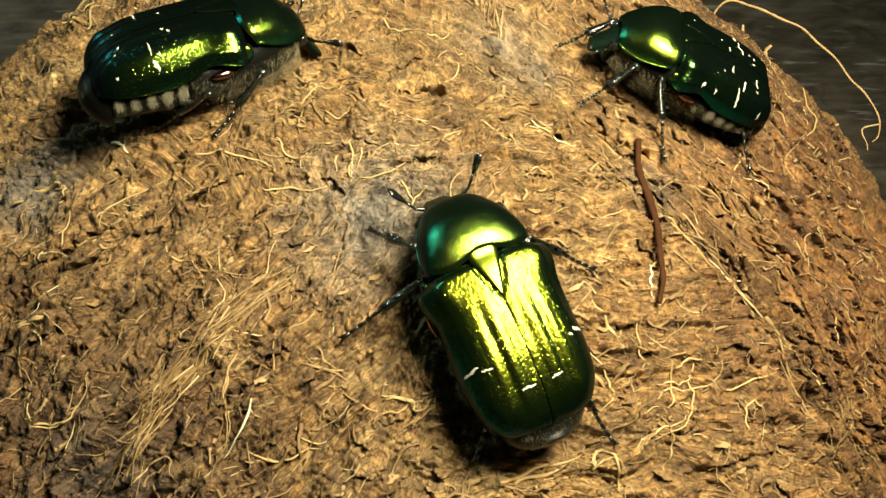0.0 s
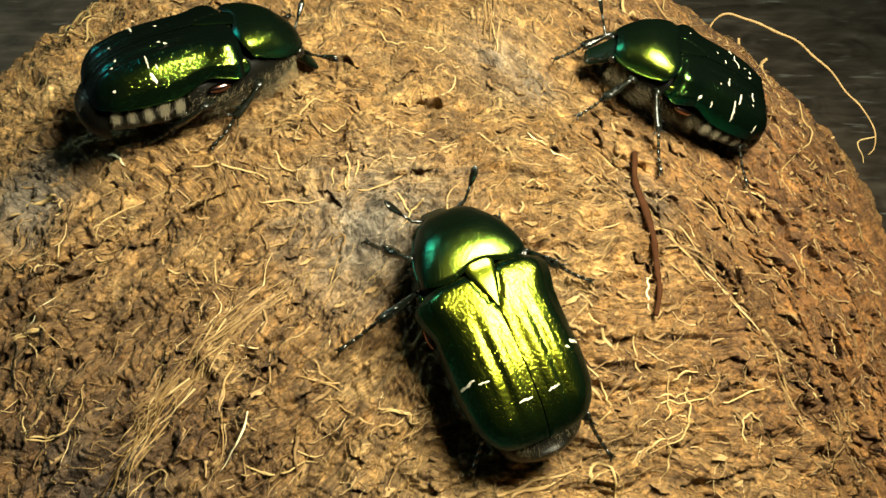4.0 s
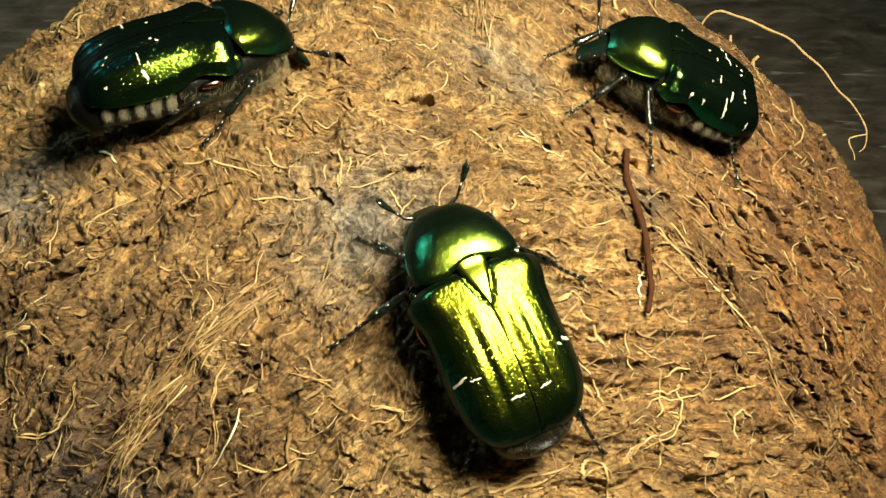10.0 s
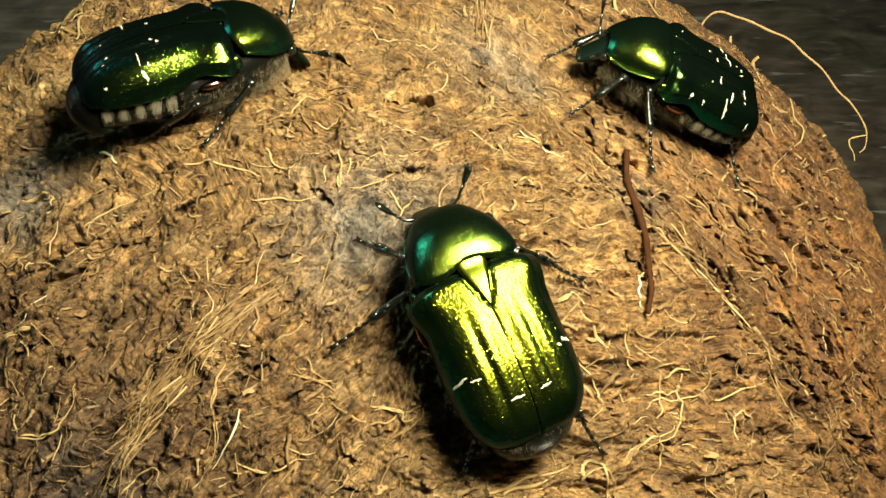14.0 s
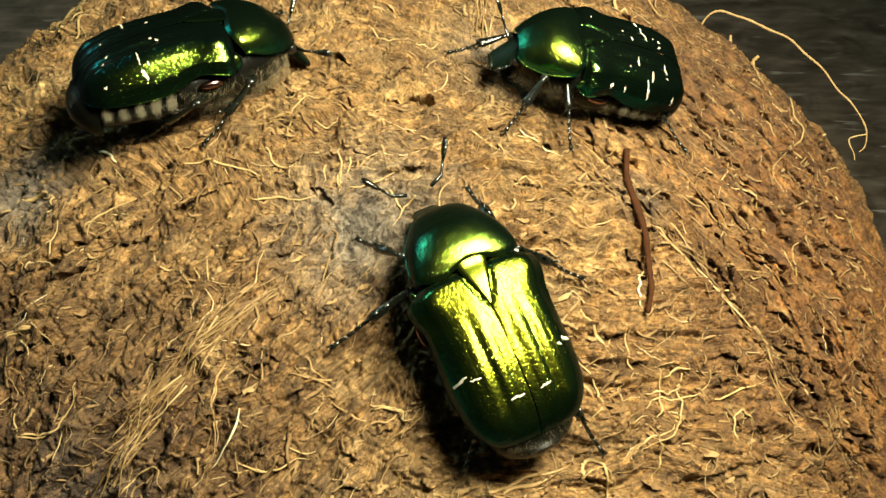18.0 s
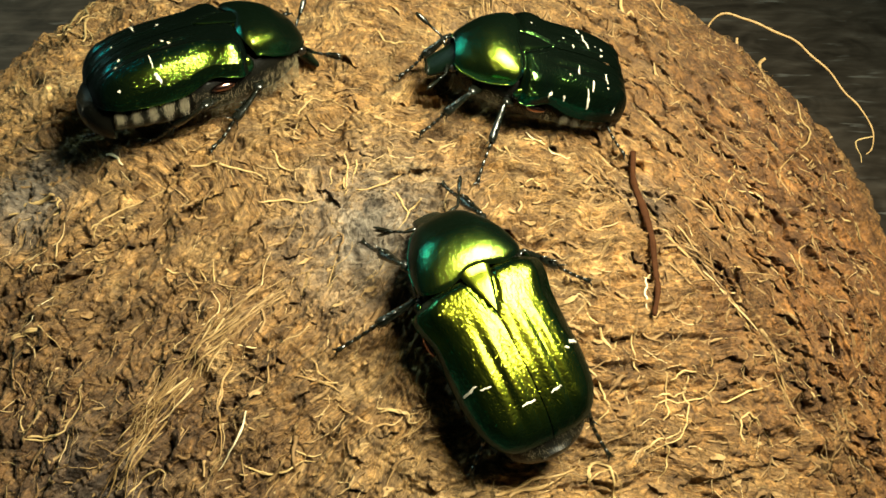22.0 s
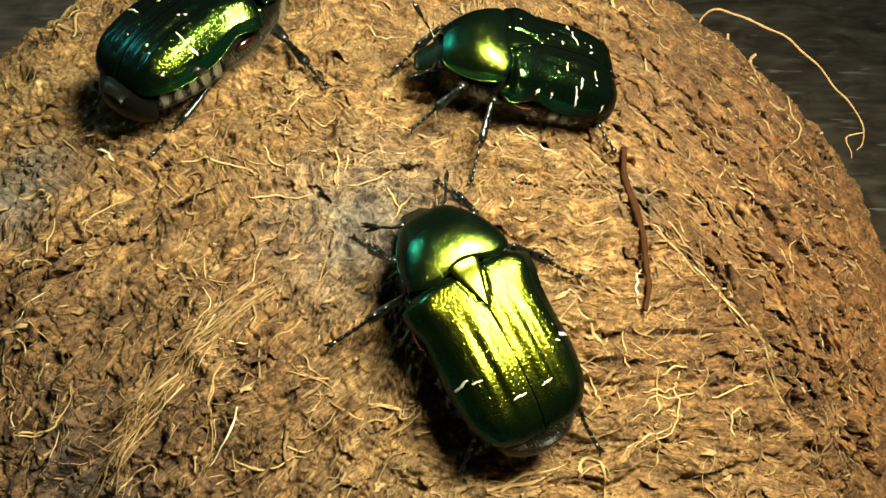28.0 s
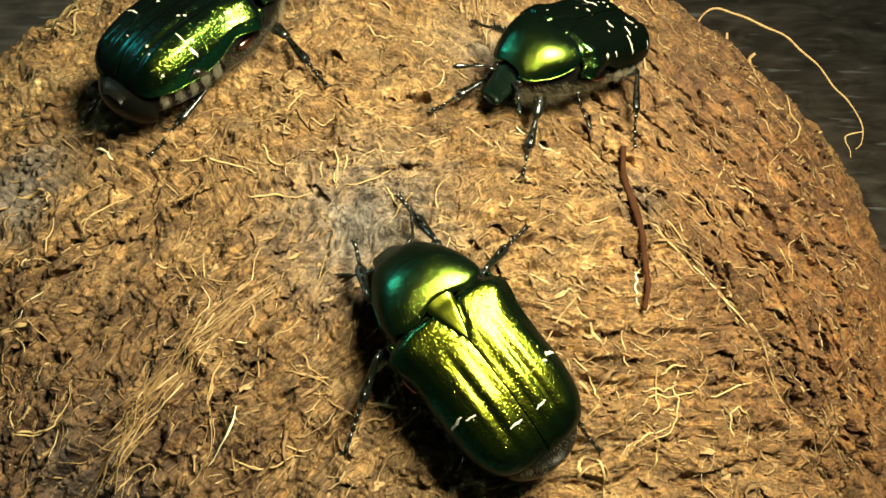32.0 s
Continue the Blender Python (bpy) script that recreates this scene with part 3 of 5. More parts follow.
def loose_fibres():
    rng = random.Random(5)
    shape = Shape()
    felt_strands(shape, 2600, 3, (0.8, 3.6), (0.02, 0.03, 0.045, 0.07), 0.75, 0.35, (-0.12, -0.06, 0.0, 0.12))
    felt_strands(shape, 1500, 4, (0.4, 1.8), (0.02, 0.03, 0.045), 0.75, 0.9, (-0.05, 0.0, 0.1, 0.4))
    lines_ = []
    for _ in range(330):
        u, v = inside(rng)
        if math.hypot(u - 1.6, v + 15.6) < 3.6:
            continue
        lines_.append(strand(rng, u, v, rng.uniform(0, 6.28), rng.uniform(0.9, 3.6), rng.choice((0.03, 0.05, 0.06, 0.09)), 3.0, rng.choice((0.0, 0.15, 0.5))))
    for (u0, v0), (u1, v1), count in (((-4.5, -19.0), (-18.5, -31.0), 110), ((17.0, -7.5), (42.0, -24.5), 34), ((10.3, 3.0), (10.0, 16.0), 40)):
        for _ in range(count):
            s = rng.random()
            u, v = u0 + (u1 - u0) * s + rng.gauss(0, 0.6), v0 + (v1 - v0) * s + rng.gauss(0, 0.6)
            lines_.append(strand(rng, u, v, math.atan2(v1 - v0, u1 - u0) + rng.gauss(0, 0.12), rng.uniform(3, 7), rng.choice((0.04, 0.06, 0.10)), 0.4, rng.choice((0.0, 0.1))))
    # longer hairs standing off the nut, ringed about the camera's axis to fringe its outline
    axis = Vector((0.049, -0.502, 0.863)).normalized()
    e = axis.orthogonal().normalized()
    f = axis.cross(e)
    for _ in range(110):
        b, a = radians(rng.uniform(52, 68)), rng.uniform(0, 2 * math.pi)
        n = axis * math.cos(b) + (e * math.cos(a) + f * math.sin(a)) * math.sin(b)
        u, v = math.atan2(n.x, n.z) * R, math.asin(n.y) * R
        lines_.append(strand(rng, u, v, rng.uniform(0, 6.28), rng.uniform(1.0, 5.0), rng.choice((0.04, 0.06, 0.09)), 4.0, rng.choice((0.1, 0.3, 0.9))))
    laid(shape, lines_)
    return shape


def husk_shreds():
    """Flat torn shreds of husk, lying along the felt."""
    shape = Shape()
    felt_strands(shape, 1300, 6, (0.6, 2.4), (0.08, 0.12, 0.18, 0.26), 0.22, 0.5, (-0.05, 0.0, 0.1, 0.3))
    return shape


def husk_flakes():
    """Thin torn chips of husk, each lifted along one edge."""
    rng = random.Random(8)
    chips, flat = [], []
    for _ in range(900):
        u, v = inside(rng)
        if math.hypot(u - 1.6, v + 15.6) < 4.2:
            continue
        way = grain_way(u, v) + rng.gauss(0, 0.45)
        length = rng.uniform(0.3, 1.3) * rng.choice((0.6, 1.0, 1.0, 1.4))
        width = length * rng.uniform(0.18, 0.42)
        lift, bow = length * rng.choice((0.08, 0.14, 0.2, 0.3)), length * rng.uniform(-0.15, 0.15)
        c, sn = math.cos(way), math.sin(way)
        chip = []
        for i in range(5):
            x = (i / 4 - 0.5) * length
            half = width * (1 - abs(i / 2 - 1) ** 2 * rng.uniform(0.5, 0.95))
            for j in range(3):
                y = (j / 2 - 0.5) * half + bow * (1 - (i / 2 - 1) ** 2) + length * rng.uniform(-0.07, 0.07)
                chip.append((u + x * c - y * sn, v + x * sn + y * c, -0.03 + lift * (1 - j / 2) ** 1.3 * rng.uniform(0.5, 1.1)))
        chips.append(chip)
        flat.extend(chip)
    high = heights([p[0] for p in flat], [p[1] for p in flat])
    shape = Shape()
    k = 0
    for chip in chips:
        mean = float(np.mean(high[k:k + 15]))
        pts = [dome(p[0], p[1], 0.5 * (mean + high[k + i]) + 0.03 + p[2]) for i, p in enumerate(chip)]
        under = [dome(p[0], p[1], 0.5 * (mean + high[k + i]) - 0.12) for i, p in enumerate(chip)]
        shape.grid([pts[i * 3:i * 3 + 3] for i in range(5)])
        shape.grid([[pts[i * 3], (pts[i * 3] + under[i * 3 + 1]) / 2 - (pts[i * 3] - pts[i * 3 + 1]) * 0.1, under[i * 3 + 1]] for i in range(4, -1, -1)])
        k += 15
    return shape


def husk_crumbs():
    """Loose grains of husk, irregular and angular."""
    rng = random.Random(12)
    spots = []
    while len(spots) < 3000:
        u, v = inside(rng)
        if math.hypot(u - 1.6, v + 15.6) > 3.0:
            spots.append((u, v))
    high = heights([p[0] for p in spots], [p[1] for p in spots])
    shape = Shape()
    for (u, v), h in zip(spots, high):
        r = rng.choice((0.04, 0.05, 0.06, 0.08, 0.12)) * rng.uniform(0.8, 1.2)
        mid = dome(u, v, float(h) + 0.1 * r)
        base = len(shape.v)
        turn = Matrix.Rotation(rng.uniform(0, 6.28), 3, (rng.uniform(-1, 1), rng.uniform(-1, 1), 0.3))
        for way in ((1, 0, 0), (-1, 0, 0), (0, 1, 0), (0, -1, 0), (0, 0, 1), (0, 0, -1)):
            shape.v.append(tuple(mid + turn @ Vector(way) * (r * rng.uniform(0.5, 1.5))))
        for x in (0, 1):
            for y in (2, 3):
                for z in (4, 5):
                    shape.f.append((base + x, base + y, base + z))
    return shape


tagged(part("crumb_litter", husk_crumbs(), M_CRUMB, coconut, "pale and brown grains of crumbled husk"), kind="stuff")
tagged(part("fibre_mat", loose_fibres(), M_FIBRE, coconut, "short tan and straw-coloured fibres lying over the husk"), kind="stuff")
tagged(part("shred_mat", husk_shreds(), M_CHIP, coconut, "flat torn shreds of brown husk"), kind="stuff")
tagged(part("chip_litter", husk_flakes(), M_CHIP, coconut, "torn brown chips of husk", smooth=False), kind="stuff")


def flowing(points):
    """More points on a smooth line through the given ones."""
    pts = [Vector(p) for p in points]
    path = []
    for i in range(len(pts) - 1):
        a, b, c, d = pts[max(i - 1, 0)], pts[i], pts[i + 1], pts[min(i + 2, len(pts) - 1)]
        for k in range(6):
            t = k / 6
            path.append(0.5 * ((2 * b) + (c - a) * t + (2 * a - 5 * b + 4 * c - d) * t * t + (3 * b - a - 3 * c + d) * t ** 3))
    path.append(pts[-1])
    return path


def fibre_tube(name, track, radius, material, label, parent, taper, rng):
    n = len(track)
    rad = [0.85 * radius * (1 - taper * abs(2 * i / (n - 1) - 0.7)) * (1 + rng.uniform(-0.2, 0.2)) for i in range(n)]
    return part(name, Shape().tube(track, rad, 8, 0.75), material, parent, label)


def fibre_along(name, points, radius, material, label, parent, taper=0.6, eased=1):
    """A single fibre over the husk through a few places (u, v, height)."""
    path = flowing(points)
    rng = random.Random(len(path) * 7 + int(points[0][0] * 10))
    high = heights([p[0] for p in path], [p[1] for p in path])
    track = [dome(p[0] + rng.gauss(0, 0.11), p[1] + rng.gauss(0, 0.11), max(p[2], 0.0) * 0.4 + radius * 0.35 + high[i]) for i, p in enumerate(path)]
    for _ in range(eased):
        track = [track[0]] + [(track[i - 1] + track[i] * 2 + track[i + 1]) / 4 for i in range(1, len(track) - 1)] + [track[-1]]
    return fibre_tube(name, track, radius, material, label, parent, taper, rng)


def free_fibre(name, points, radius, material, label, parent):
    """A fibre that stands off the husk, through places in millimetres."""
    return fibre_tube(name, flowing(points), radius, material, label, parent, 0.4, random.Random(len(points)))


fibre_along("fibre", [(-29.6, -9.3, .3), (-28.1, -8.9, .3), (-25.4, -8.8, .3), (-24.4, -9.6, .3), (-23.9, -11.4, .3)], 0.24, M_PALE, "", coconut)
fibre_along("fibre", [(-21.5, -15.0, .2), (-19.7, -13.3, .2), (-17.4, -11.9, .2), (-13.1, -10.0, .2)], 0.12, M_PALE, "", coconut)
fibre_along("fibre", [(-20.9, -15.3, .2), (-20.1, -13.4, .2), (-18.2, -13.5, .2)], 0.10, M_PALE, "", coconut)
fibre_along("fibre", [(-14.7, -16.8, .2), (-13.9, -18.2, .2), (-12.3, -18.7, .2), (-11.7, -20.4, .2), (-11.5, -22.7, .2)], 0.10, M_PALE, "", coconut)
fibre_along("fibre", [(-11.2, -17.7, .1), (-11.2, -19.0, .1), (-9.3, -20.5, .1)], 0.08, M_PALE, "", coconut)
fibre_along("fibre", [(-27.3, -20.8, .2), (-25.6, -20.4, .2), (-23.8, -20.9, .2), (-23.3, -22.4, .2)], 0.10, M_PALE, "", coconut)
fibre_along("fibre", [(-23.9, -18.3, .2), (-26.6, -20.1, .2)], 0.05, M_WHITE, "", coconut)
fibre_along("fibre", [(-7.5, -28.9, .4), (-8.4, -30.6, .4), (-10.5, -32.8, .4)], 0.10, M_WHITE, "", coconut)
fibre_along("fibre", [(-9.1, -25.6, .2), (-9.9, -27.9, .2), (-10.0, -30.2, .2)], 0.10, M_TAN, "", coconut)
fibre_along("fibre", [(-27.5, -26.2, .2), (-27.3, -28.1, .2), (-24.3, -28.4, .2), (-22.6, -26.2, .2)], 0.11, M_PALE, "", coconut)
fibre_along("fibre", [(-18.4, -33.7, .3), (-17.0, -32.4, .3), (-14.9, -32.2, .3), (-14.6, -33.7, .3)], 0.10, M_PALE, "", coconut)
fibre_along("fibre", [(-8.6, -32.8, .1), (-6.5, -32.9, .1), (-6.2, -33.5, .1)], 0.09, M_PALE, "", coconut)
fibre_along("fibre", [(-4.1, -31.8, .1), (-2.2, -32.0, .1)], 0.10, M_PALE, "", coconut)
fibre_along("fibre", [(-2.7, -25.4, .2), (-1.9, -26.7, .2), (-0.4, -27.2, .2)], 0.09, M_TAN, "", coconut)
fibre_along("fibre", [(-4.0, -26.7, .2), (-1.9, -27.0, .2), (-0.4, -27.8, .2)], 0.09, M_TAN, "", coconut)
fibre_along("fibre", [(-0.7, -28.6, .2), (1.5, -29.8, .2), (3.3, -29.9, .2), (4.5, -29.1, .2), (5.6, -28.8, .2), (6.5, -28.4, .2)], 0.10, M_TAN, "", coconut)
fibre_along("fibre", [(2.1, -28.9, .3), (3.7, -28.8, .3), (4.6, -29.3, .3), (4.9, -29.9, .3)], 0.09, M_PALE, "", coconut)
fibre_along("fibre", [(3.5, -31.2, .6), (5.5, -29.9, .6), (6.3, -28.7, .6), (6.5, -28.1, .6)], 0.06, M_TAN, "", coconut)
fibre_along("fibre", [(11.7, -34.2, .2), (14.8, -33.0, .2), (18.9, -31.5, .2)], 0.18, M_TAN, "", coconut)
fibre_along("fibre", [(19.2, -31.6, .4), (19.6, -32.4, .4), (20.6, -31.3, .4), (22.0, -31.9, .4), (23.0, -33.1, .4)], 0.10, M_PALE, "", coconut)
fibre_along("fibre", [(18.4, -24.2, .2), (20.1, -26.0, .2), (20.2, -27.2, .2), (19.4, -28.6, .2)], 0.10, M_PALE, "", coconut)
fibre_along("fibre", [(18.4, -20.3, .2), (19.6, -22.0, .2), (20.4, -22.7, .2), (21.1, -21.8, .2)], 0.16, M_PALE, "", coconut)
fibre_along("fibre", [(22.5, -16.9, .1), (22.8, -18.2, .1), (23.1, -19.4, .1)], 0.10, M_WHITE, "", coconut)
fibre_along("fibre", [(21.8, -20.6, .2), (22.3, -22.6, .2), (22.7, -24.6, .2), (21.8, -25.7, .2)], 0.08, M_PALE, "", coconut)
fibre_along("fibre", [(24.4, -26.5, .3), (25.3, -25.6, .3), (27.5, -25.2, .3), (29.7, -23.9, .3), (29.5, -22.5, .3)], 0.10, M_PALE, "", coconut)
fibre_along("fibre", [(25.7, -24.1, .4), (26.6, -23.2, .4), (27.7, -23.0, .4), (27.2, -22.5, .4)], 0.10, M_PALE, "", coconut)
fibre_along("fibre", [(27.4, -23.3, .3), (27.2, -25.2, .3), (27.7, -25.3, .3), (27.3, -27.4, .3), (25.5, -28.8, .3), (24.6, -29.6, .3)], 0.11, M_PALE, "", coconut)
fibre_along("fibre", [(25.5, -27.0, .3), (25.6, -25.5, .3), (25.2, -23.3, .3)], 0.10, M_PALE, "", coconut)
fibre_along("fibre", [(31.0, -24.4, .3), (33.5, -22.8, .3), (36.0, -21.5, .3)], 0.10, M_PALE, "", coconut)
fibre_along("fibre", [(33.0, -27.1, .3), (32.6, -25.1, .3), (33.8, -24.7, .3), (36.4, -25.5, .3), (37.3, -26.0, .3)], 0.11, M_PALE, "", coconut)
fibre_along("fibre", [(39.3, -20.7, .2), (39.9, -21.6, .2), (42.4, -20.0, .2)], 0.11, M_PALE, "", coconut)
fibre_along("fibre", [(22.6, -12.4, .2), (26.7, -14.6, .2), (31.2, -17.3, .2), (36.4, -21.1, .2), (40.5, -24.8, .2)], 0.14, M_TAN, "", coconut)
fibre_along("fibre", [(36.8, -9.3, .2), (37.0, -12.2, .2)], 0.08, M_PALE, "", coconut)
fibre_along("fibre", [(29.2, -14.9, .2), (30.5, -13.8, .2), (32.2, -13.7, .2), (36.0, -13.0, .2)], 0.09, M_TAN, "", coconut)
fibre_along("fibre", [(41.1, -15.6, .2), (42.2, -17.3, .2)], 0.09, M_PALE, "", coconut)
fibre_along("fibre", [(45.5, -23.1, .2), (46.9, -21.5, .2), (45.1, -21.0, .2)], 0.10, M_TAN, "", coconut)
fibre_along("fibre", [(37.1, -3.1, .4), (38.2, 0.3, .4), (44.4, 6.7, .4)], 0.08, M_TAN, "", coconut)
fibre_along("fibre", [(46.6, -1.0, .3), (51.2, -0.8, .3), (56.2, -0.6, .3)], 0.13, M_PALE, "", coconut)
fibre_along("fibre", [(51.2, -10.0, .4), (54.3, -6.4, .4)], 0.10, M_TAN, "", coconut)
fibre_along("fibre", [(44.7, 18.2, .4), (48.1, 20.4, .4), (47.5, 14.3, .4), (44.9, 9.7, .4), (42.2, 5.6, .4)], 0.09, M_TAN, "", coconut)
fibre_along("fibre", [(-34.0, 8.3, .2), (-31.4, 5.4, .2), (-29.8, 4.7, .2), (-28.4, 4.7, .2)], 0.11, M_PALE, "", coconut)
fibre_along("fibre", [(-20.3, -6.3, .3), (-19.0, -7.4, .3), (-18.4, -8.4, .3)], 0.18, M_WHITE, "", coconut)
fibre_along("fibre", [(0.8, 3.9, .2), (2.2, 2.5, .2), (3.1, 2.1, .2), (4.3, 2.5, .2)], 0.11, M_PALE, "", coconut)
fibre_along("fibre", [(4.5, 2.1, .2), (5.4, 1.7, .2), (6.4, 2.3, .2), (6.5, 3.9, .2)], 0.10, M_PALE, "", coconut)
fibre_along("fibre", [(12.7, -6.6, .1), (14.2, -7.4, .1), (16.0, -7.9, .1)], 0.11, M_PALE, "", coconut)
fibre_along("fibre", [(-5.1, -7.1, .5), (-4.5, -5.6, .5), (-3.5, -4.2, .5), (-2.2, -4.2, .5), (-1.2, -5.2, .5)], 0.10, M_PALE, "", coconut)
fibre_along("fibre", [(-3.0, -6.2, .3), (-2.1, -6.7, .3), (-1.1, -6.2, .3), (-1.2, -5.6, .3)], 0.10, M_PALE, "", coconut)
fibre_along("fibre", [(-7.5, -6.1, .1), (-5.3, -6.2, .1), (-3.6, -6.3, .1)], 0.08, M_TAN, "", coconut)
fibre_along("fibre", [(-12.6, -9.9, .2), (-10.8, -9.7, .2), (-8.1, -10.6, .2), (-6.5, -11.1, .2)], 0.12, M_PALE, "", coconut)
fibre_along("fibre", [(3.0, -12.4, .2), (3.4, -13.4, .2), (4.0, -14.4, .2), (3.2, -15.7, .2)], 0.09, M_PALE, "", coconut)
fibre_along("fibre", [(5.0, -13.3, .1), (4.2, -14.0, .1), (3.8, -14.8, .1)], 0.10, M_PALE, "", coconut)
fibre_along("fibre", [(12.9, -6.0, .2), (14.7, -7.5, .2), (16.5, -8.0, .2)], 0.08, M_WHITE, "", coconut)
fibre_along("fibre", [(0.1, -12.5, .2), (2.6, -11.2, .2), (4.3, -10.4, .2)], 0.10, M_TAN, "", coconut)
fibre_along("fibre", [(-0.9, -9.2, .2), (-0.6, -10.8, .2), (-0.7, -12.5, .2)], 0.10, M_PALE, "", coconut)
fibre_along("fibre", [(-1.9, -10.2, .2), (-2.0, -12.0, .2)], 0.10, M_PALE, "", coconut)
fibre_along("fibre", [(-6.5, -8.7, .2), (-5.5, -10.1, .2), (-3.3, -10.9, .2)], 0.11, M_PALE, "", coconut)
fibre_along("fibre", [(18.5, -5.9, .1), (20.8, -8.0, .1), (22.7, -9.1, .1)], 0.14, M_TAN, "", coconut)
fibre_along("fibre", [(11.1, -7.0, .1), (11.6, -9.1, .1), (12.7, -9.9, .1)], 0.10, M_TAN, "", coconut)
fibre_along("fibre", [(25.3, -8.2, .1), (28.5, -9.3, .1), (31.3, -10.4, .1)], 0.13, M_TAN, "", coconut)
fibre_along("fibre", [(32.1, -3.2, .2), (31.1, -5.4, .2), (30.0, -7.6, .2)], 0.10, M_PALE, "", coconut)
fibre_along("fibre", [(15.2, -24.7, .1), (16.8, -21.2, .1), (18.1, -19.3, .1)], 0.11, M_TAN, "", coconut)
fibre_along("fibre", [(48.2, 5.9, .3), (51.7, 7.8, .3), (55.6, 9.3, .3)], 0.08, M_PALE, "", coconut)
fibre_along("fibre", [(-31.2, 18.1, .4), (-26.7, 11.6, .4), (-28.3, 10.7, .4)], 0.08, M_PALE, "", coconut)
fibre_along("fibre", [(-37.0, 23.6, .5), (-29.8, 14.8, .5), (-31.5, 20.5, .5), (-33.7, 25.6, .5)], 0.11, M_PALE, "", coconut)
fibre_along("fibre", [(-39.9, 21.4, .4), (-32.7, 13.9, .4), (-30.3, 13.6, .4)], 0.08, M_TAN, "", coconut)
fibre_along("fibre", [(-33.0, 16.6, 0.5), (-36.2, 23.9, 0.5), (-34.3, 25.0, 0.5), (-32.9, 25.7, 0.5)], 0.22, M_PALE, "", coconut)
fibre_along("fibre", [(-27.6, 11.3, 0.6), (-28.7, 16.4, 0.6), (-28.3, 18.7, 0.6), (-26.3, 18.8, 0.6)], 0.2, M_PALE, "", coconut)
fibre_along("fibre", [(-39.4, 21.7, 0.4), (-33.2, 17.9, 0.4), (-27.9, 13.2, 0.4)], 0.16, M_TAN, "", coconut)
fibre_along("fibre", [(-30.1, 13.5, 0.5), (-30.0, 15.4, 0.5), (-35.3, 24.5, 0.5), (-34.5, 24.2, 0.5)], 0.14, M_PALE, "", coconut)
fibre_along("fibre", [(-0.7, -10.8, 0.2), (-0.8, -11.7, 0.2), (-0.7, -12.9, 0.2)], 0.13, M_PALE, "", coconut)
fibre_along("fibre", [(0.1, -9.9, 0.2), (-0.1, -10.8, 0.2), (-0.2, -11.7, 0.2)], 0.1, M_PALE, "", coconut)
fibre_along("fibre", [(43.0, 16.3, 0.5), (41.7, 11.0, 0.5), (43.7, 8.8, 0.5), (42.7, 6.1, 0.5), (39.0, 1.3, 0.5)], 0.1, M_PALE, "", coconut)
fibre_along("fibre", [(37.7, 5.8, 0.3), (38.7, 4.1, 0.3), (40.2, 2.7, 0.3)], 0.09, M_TAN, "", coconut)
fibre_along("fibre", [(-26.9, -28.0, 0.2), (-25.0, -28.3, 0.2), (-23.5, -28.4, 0.2), (-22.4, -27.3, 0.2), (-21.4, -25.4, 0.2)], 0.15, M_PALE, "", coconut)
fibre_along("fibre", [(-27.9, -20.9, 0.2), (-25.9, -20.5, 0.2), (-24.0, -20.7, 0.2)], 0.16, M_PALE, "", coconut)
fibre_along("fibre", [(-9.0, -25.0, 0.2), (-9.5, -26.9, 0.2), (-10.0, -29.2, 0.2), (-10.3, -32.2, 0.2)], 0.14, M_TAN, "", coconut)
fibre_along("fibre", [(-8.3, -32.3, 0.2), (-6.1, -33.2, 0.2), (-4.3, -32.5, 0.2), (-2.1, -32.2, 0.2)], 0.11, M_PALE, "", coconut)
fibre_along("fibre", [(-10.6, -17.3, 0.2), (-10.6, -18.9, 0.2), (-9.7, -19.7, 0.2), (-8.4, -20.4, 0.2)], 0.1, M_PALE, "", coconut)
fibre_along("fibre", [(25.8, -28.6, 0.2), (26.5, -29.9, 0.2), (26.5, -30.7, 0.2), (26.1, -32.3, 0.2)], 0.11, M_PALE, "", coconut)
fibre_along("fibre", [(19.3, -32.0, 0.3), (19.7, -31.3, 0.3), (20.9, -31.0, 0.3), (21.9, -32.4, 0.3), (22.5, -33.5, 0.3)], 0.16, M_PALE, "", coconut)
fibre_along("fibre", [(13.0, -34.1, 0.2), (16.1, -32.9, 0.2), (18.4, -31.6, 0.2)], 0.2, M_TAN, "", coconut)
fibre_along("fibre", [(2.4, -29.0, 0.3), (4.4, -29.0, 0.3), (4.8, -29.7, 0.3), (6.3, -28.7, 0.3)], 0.12, M_PALE, "", coconut)
fibre_along("fibre", [(-29.9, -1.8, 0.2), (-26.9, -3.9, 0.2), (-24.0, -4.6, 0.2)], 0.1, M_TAN, "", coconut)
fibre_along("fibre", [(-7.4, -13.3, 0.3), (-5.7, -12.9, 0.3), (-3.6, -13.5, 0.3), (-2.4, -13.0, 0.3)], 0.12, M_PALE, "", coconut)
fibre_along("fibre", [(12.2, -11.6, 0.3), (13.2, -10.9, 0.3), (14.3, -11.1, 0.3), (14.7, -11.8, 0.3)], 0.1, M_PALE, "", coconut)
fibre_along("fibre", [(32.0, -5.7, 0.2), (33.8, -6.1, 0.2), (34.6, -7.7, 0.2)], 0.1, M_PALE, "", coconut)
fibre_along("fibre", [(38.1, -8.7, 0.2), (38.2, -10.8, 0.2), (37.5, -12.7, 0.2)], 0.1, M_TAN, "", coconut)
fibre_along("fibre", [(24.8, -25.5, 0.3), (25.5, -25.0, 0.3), (26.8, -24.9, 0.3), (27.5, -24.1, 0.3)], 0.11, M_PALE, "", coconut)
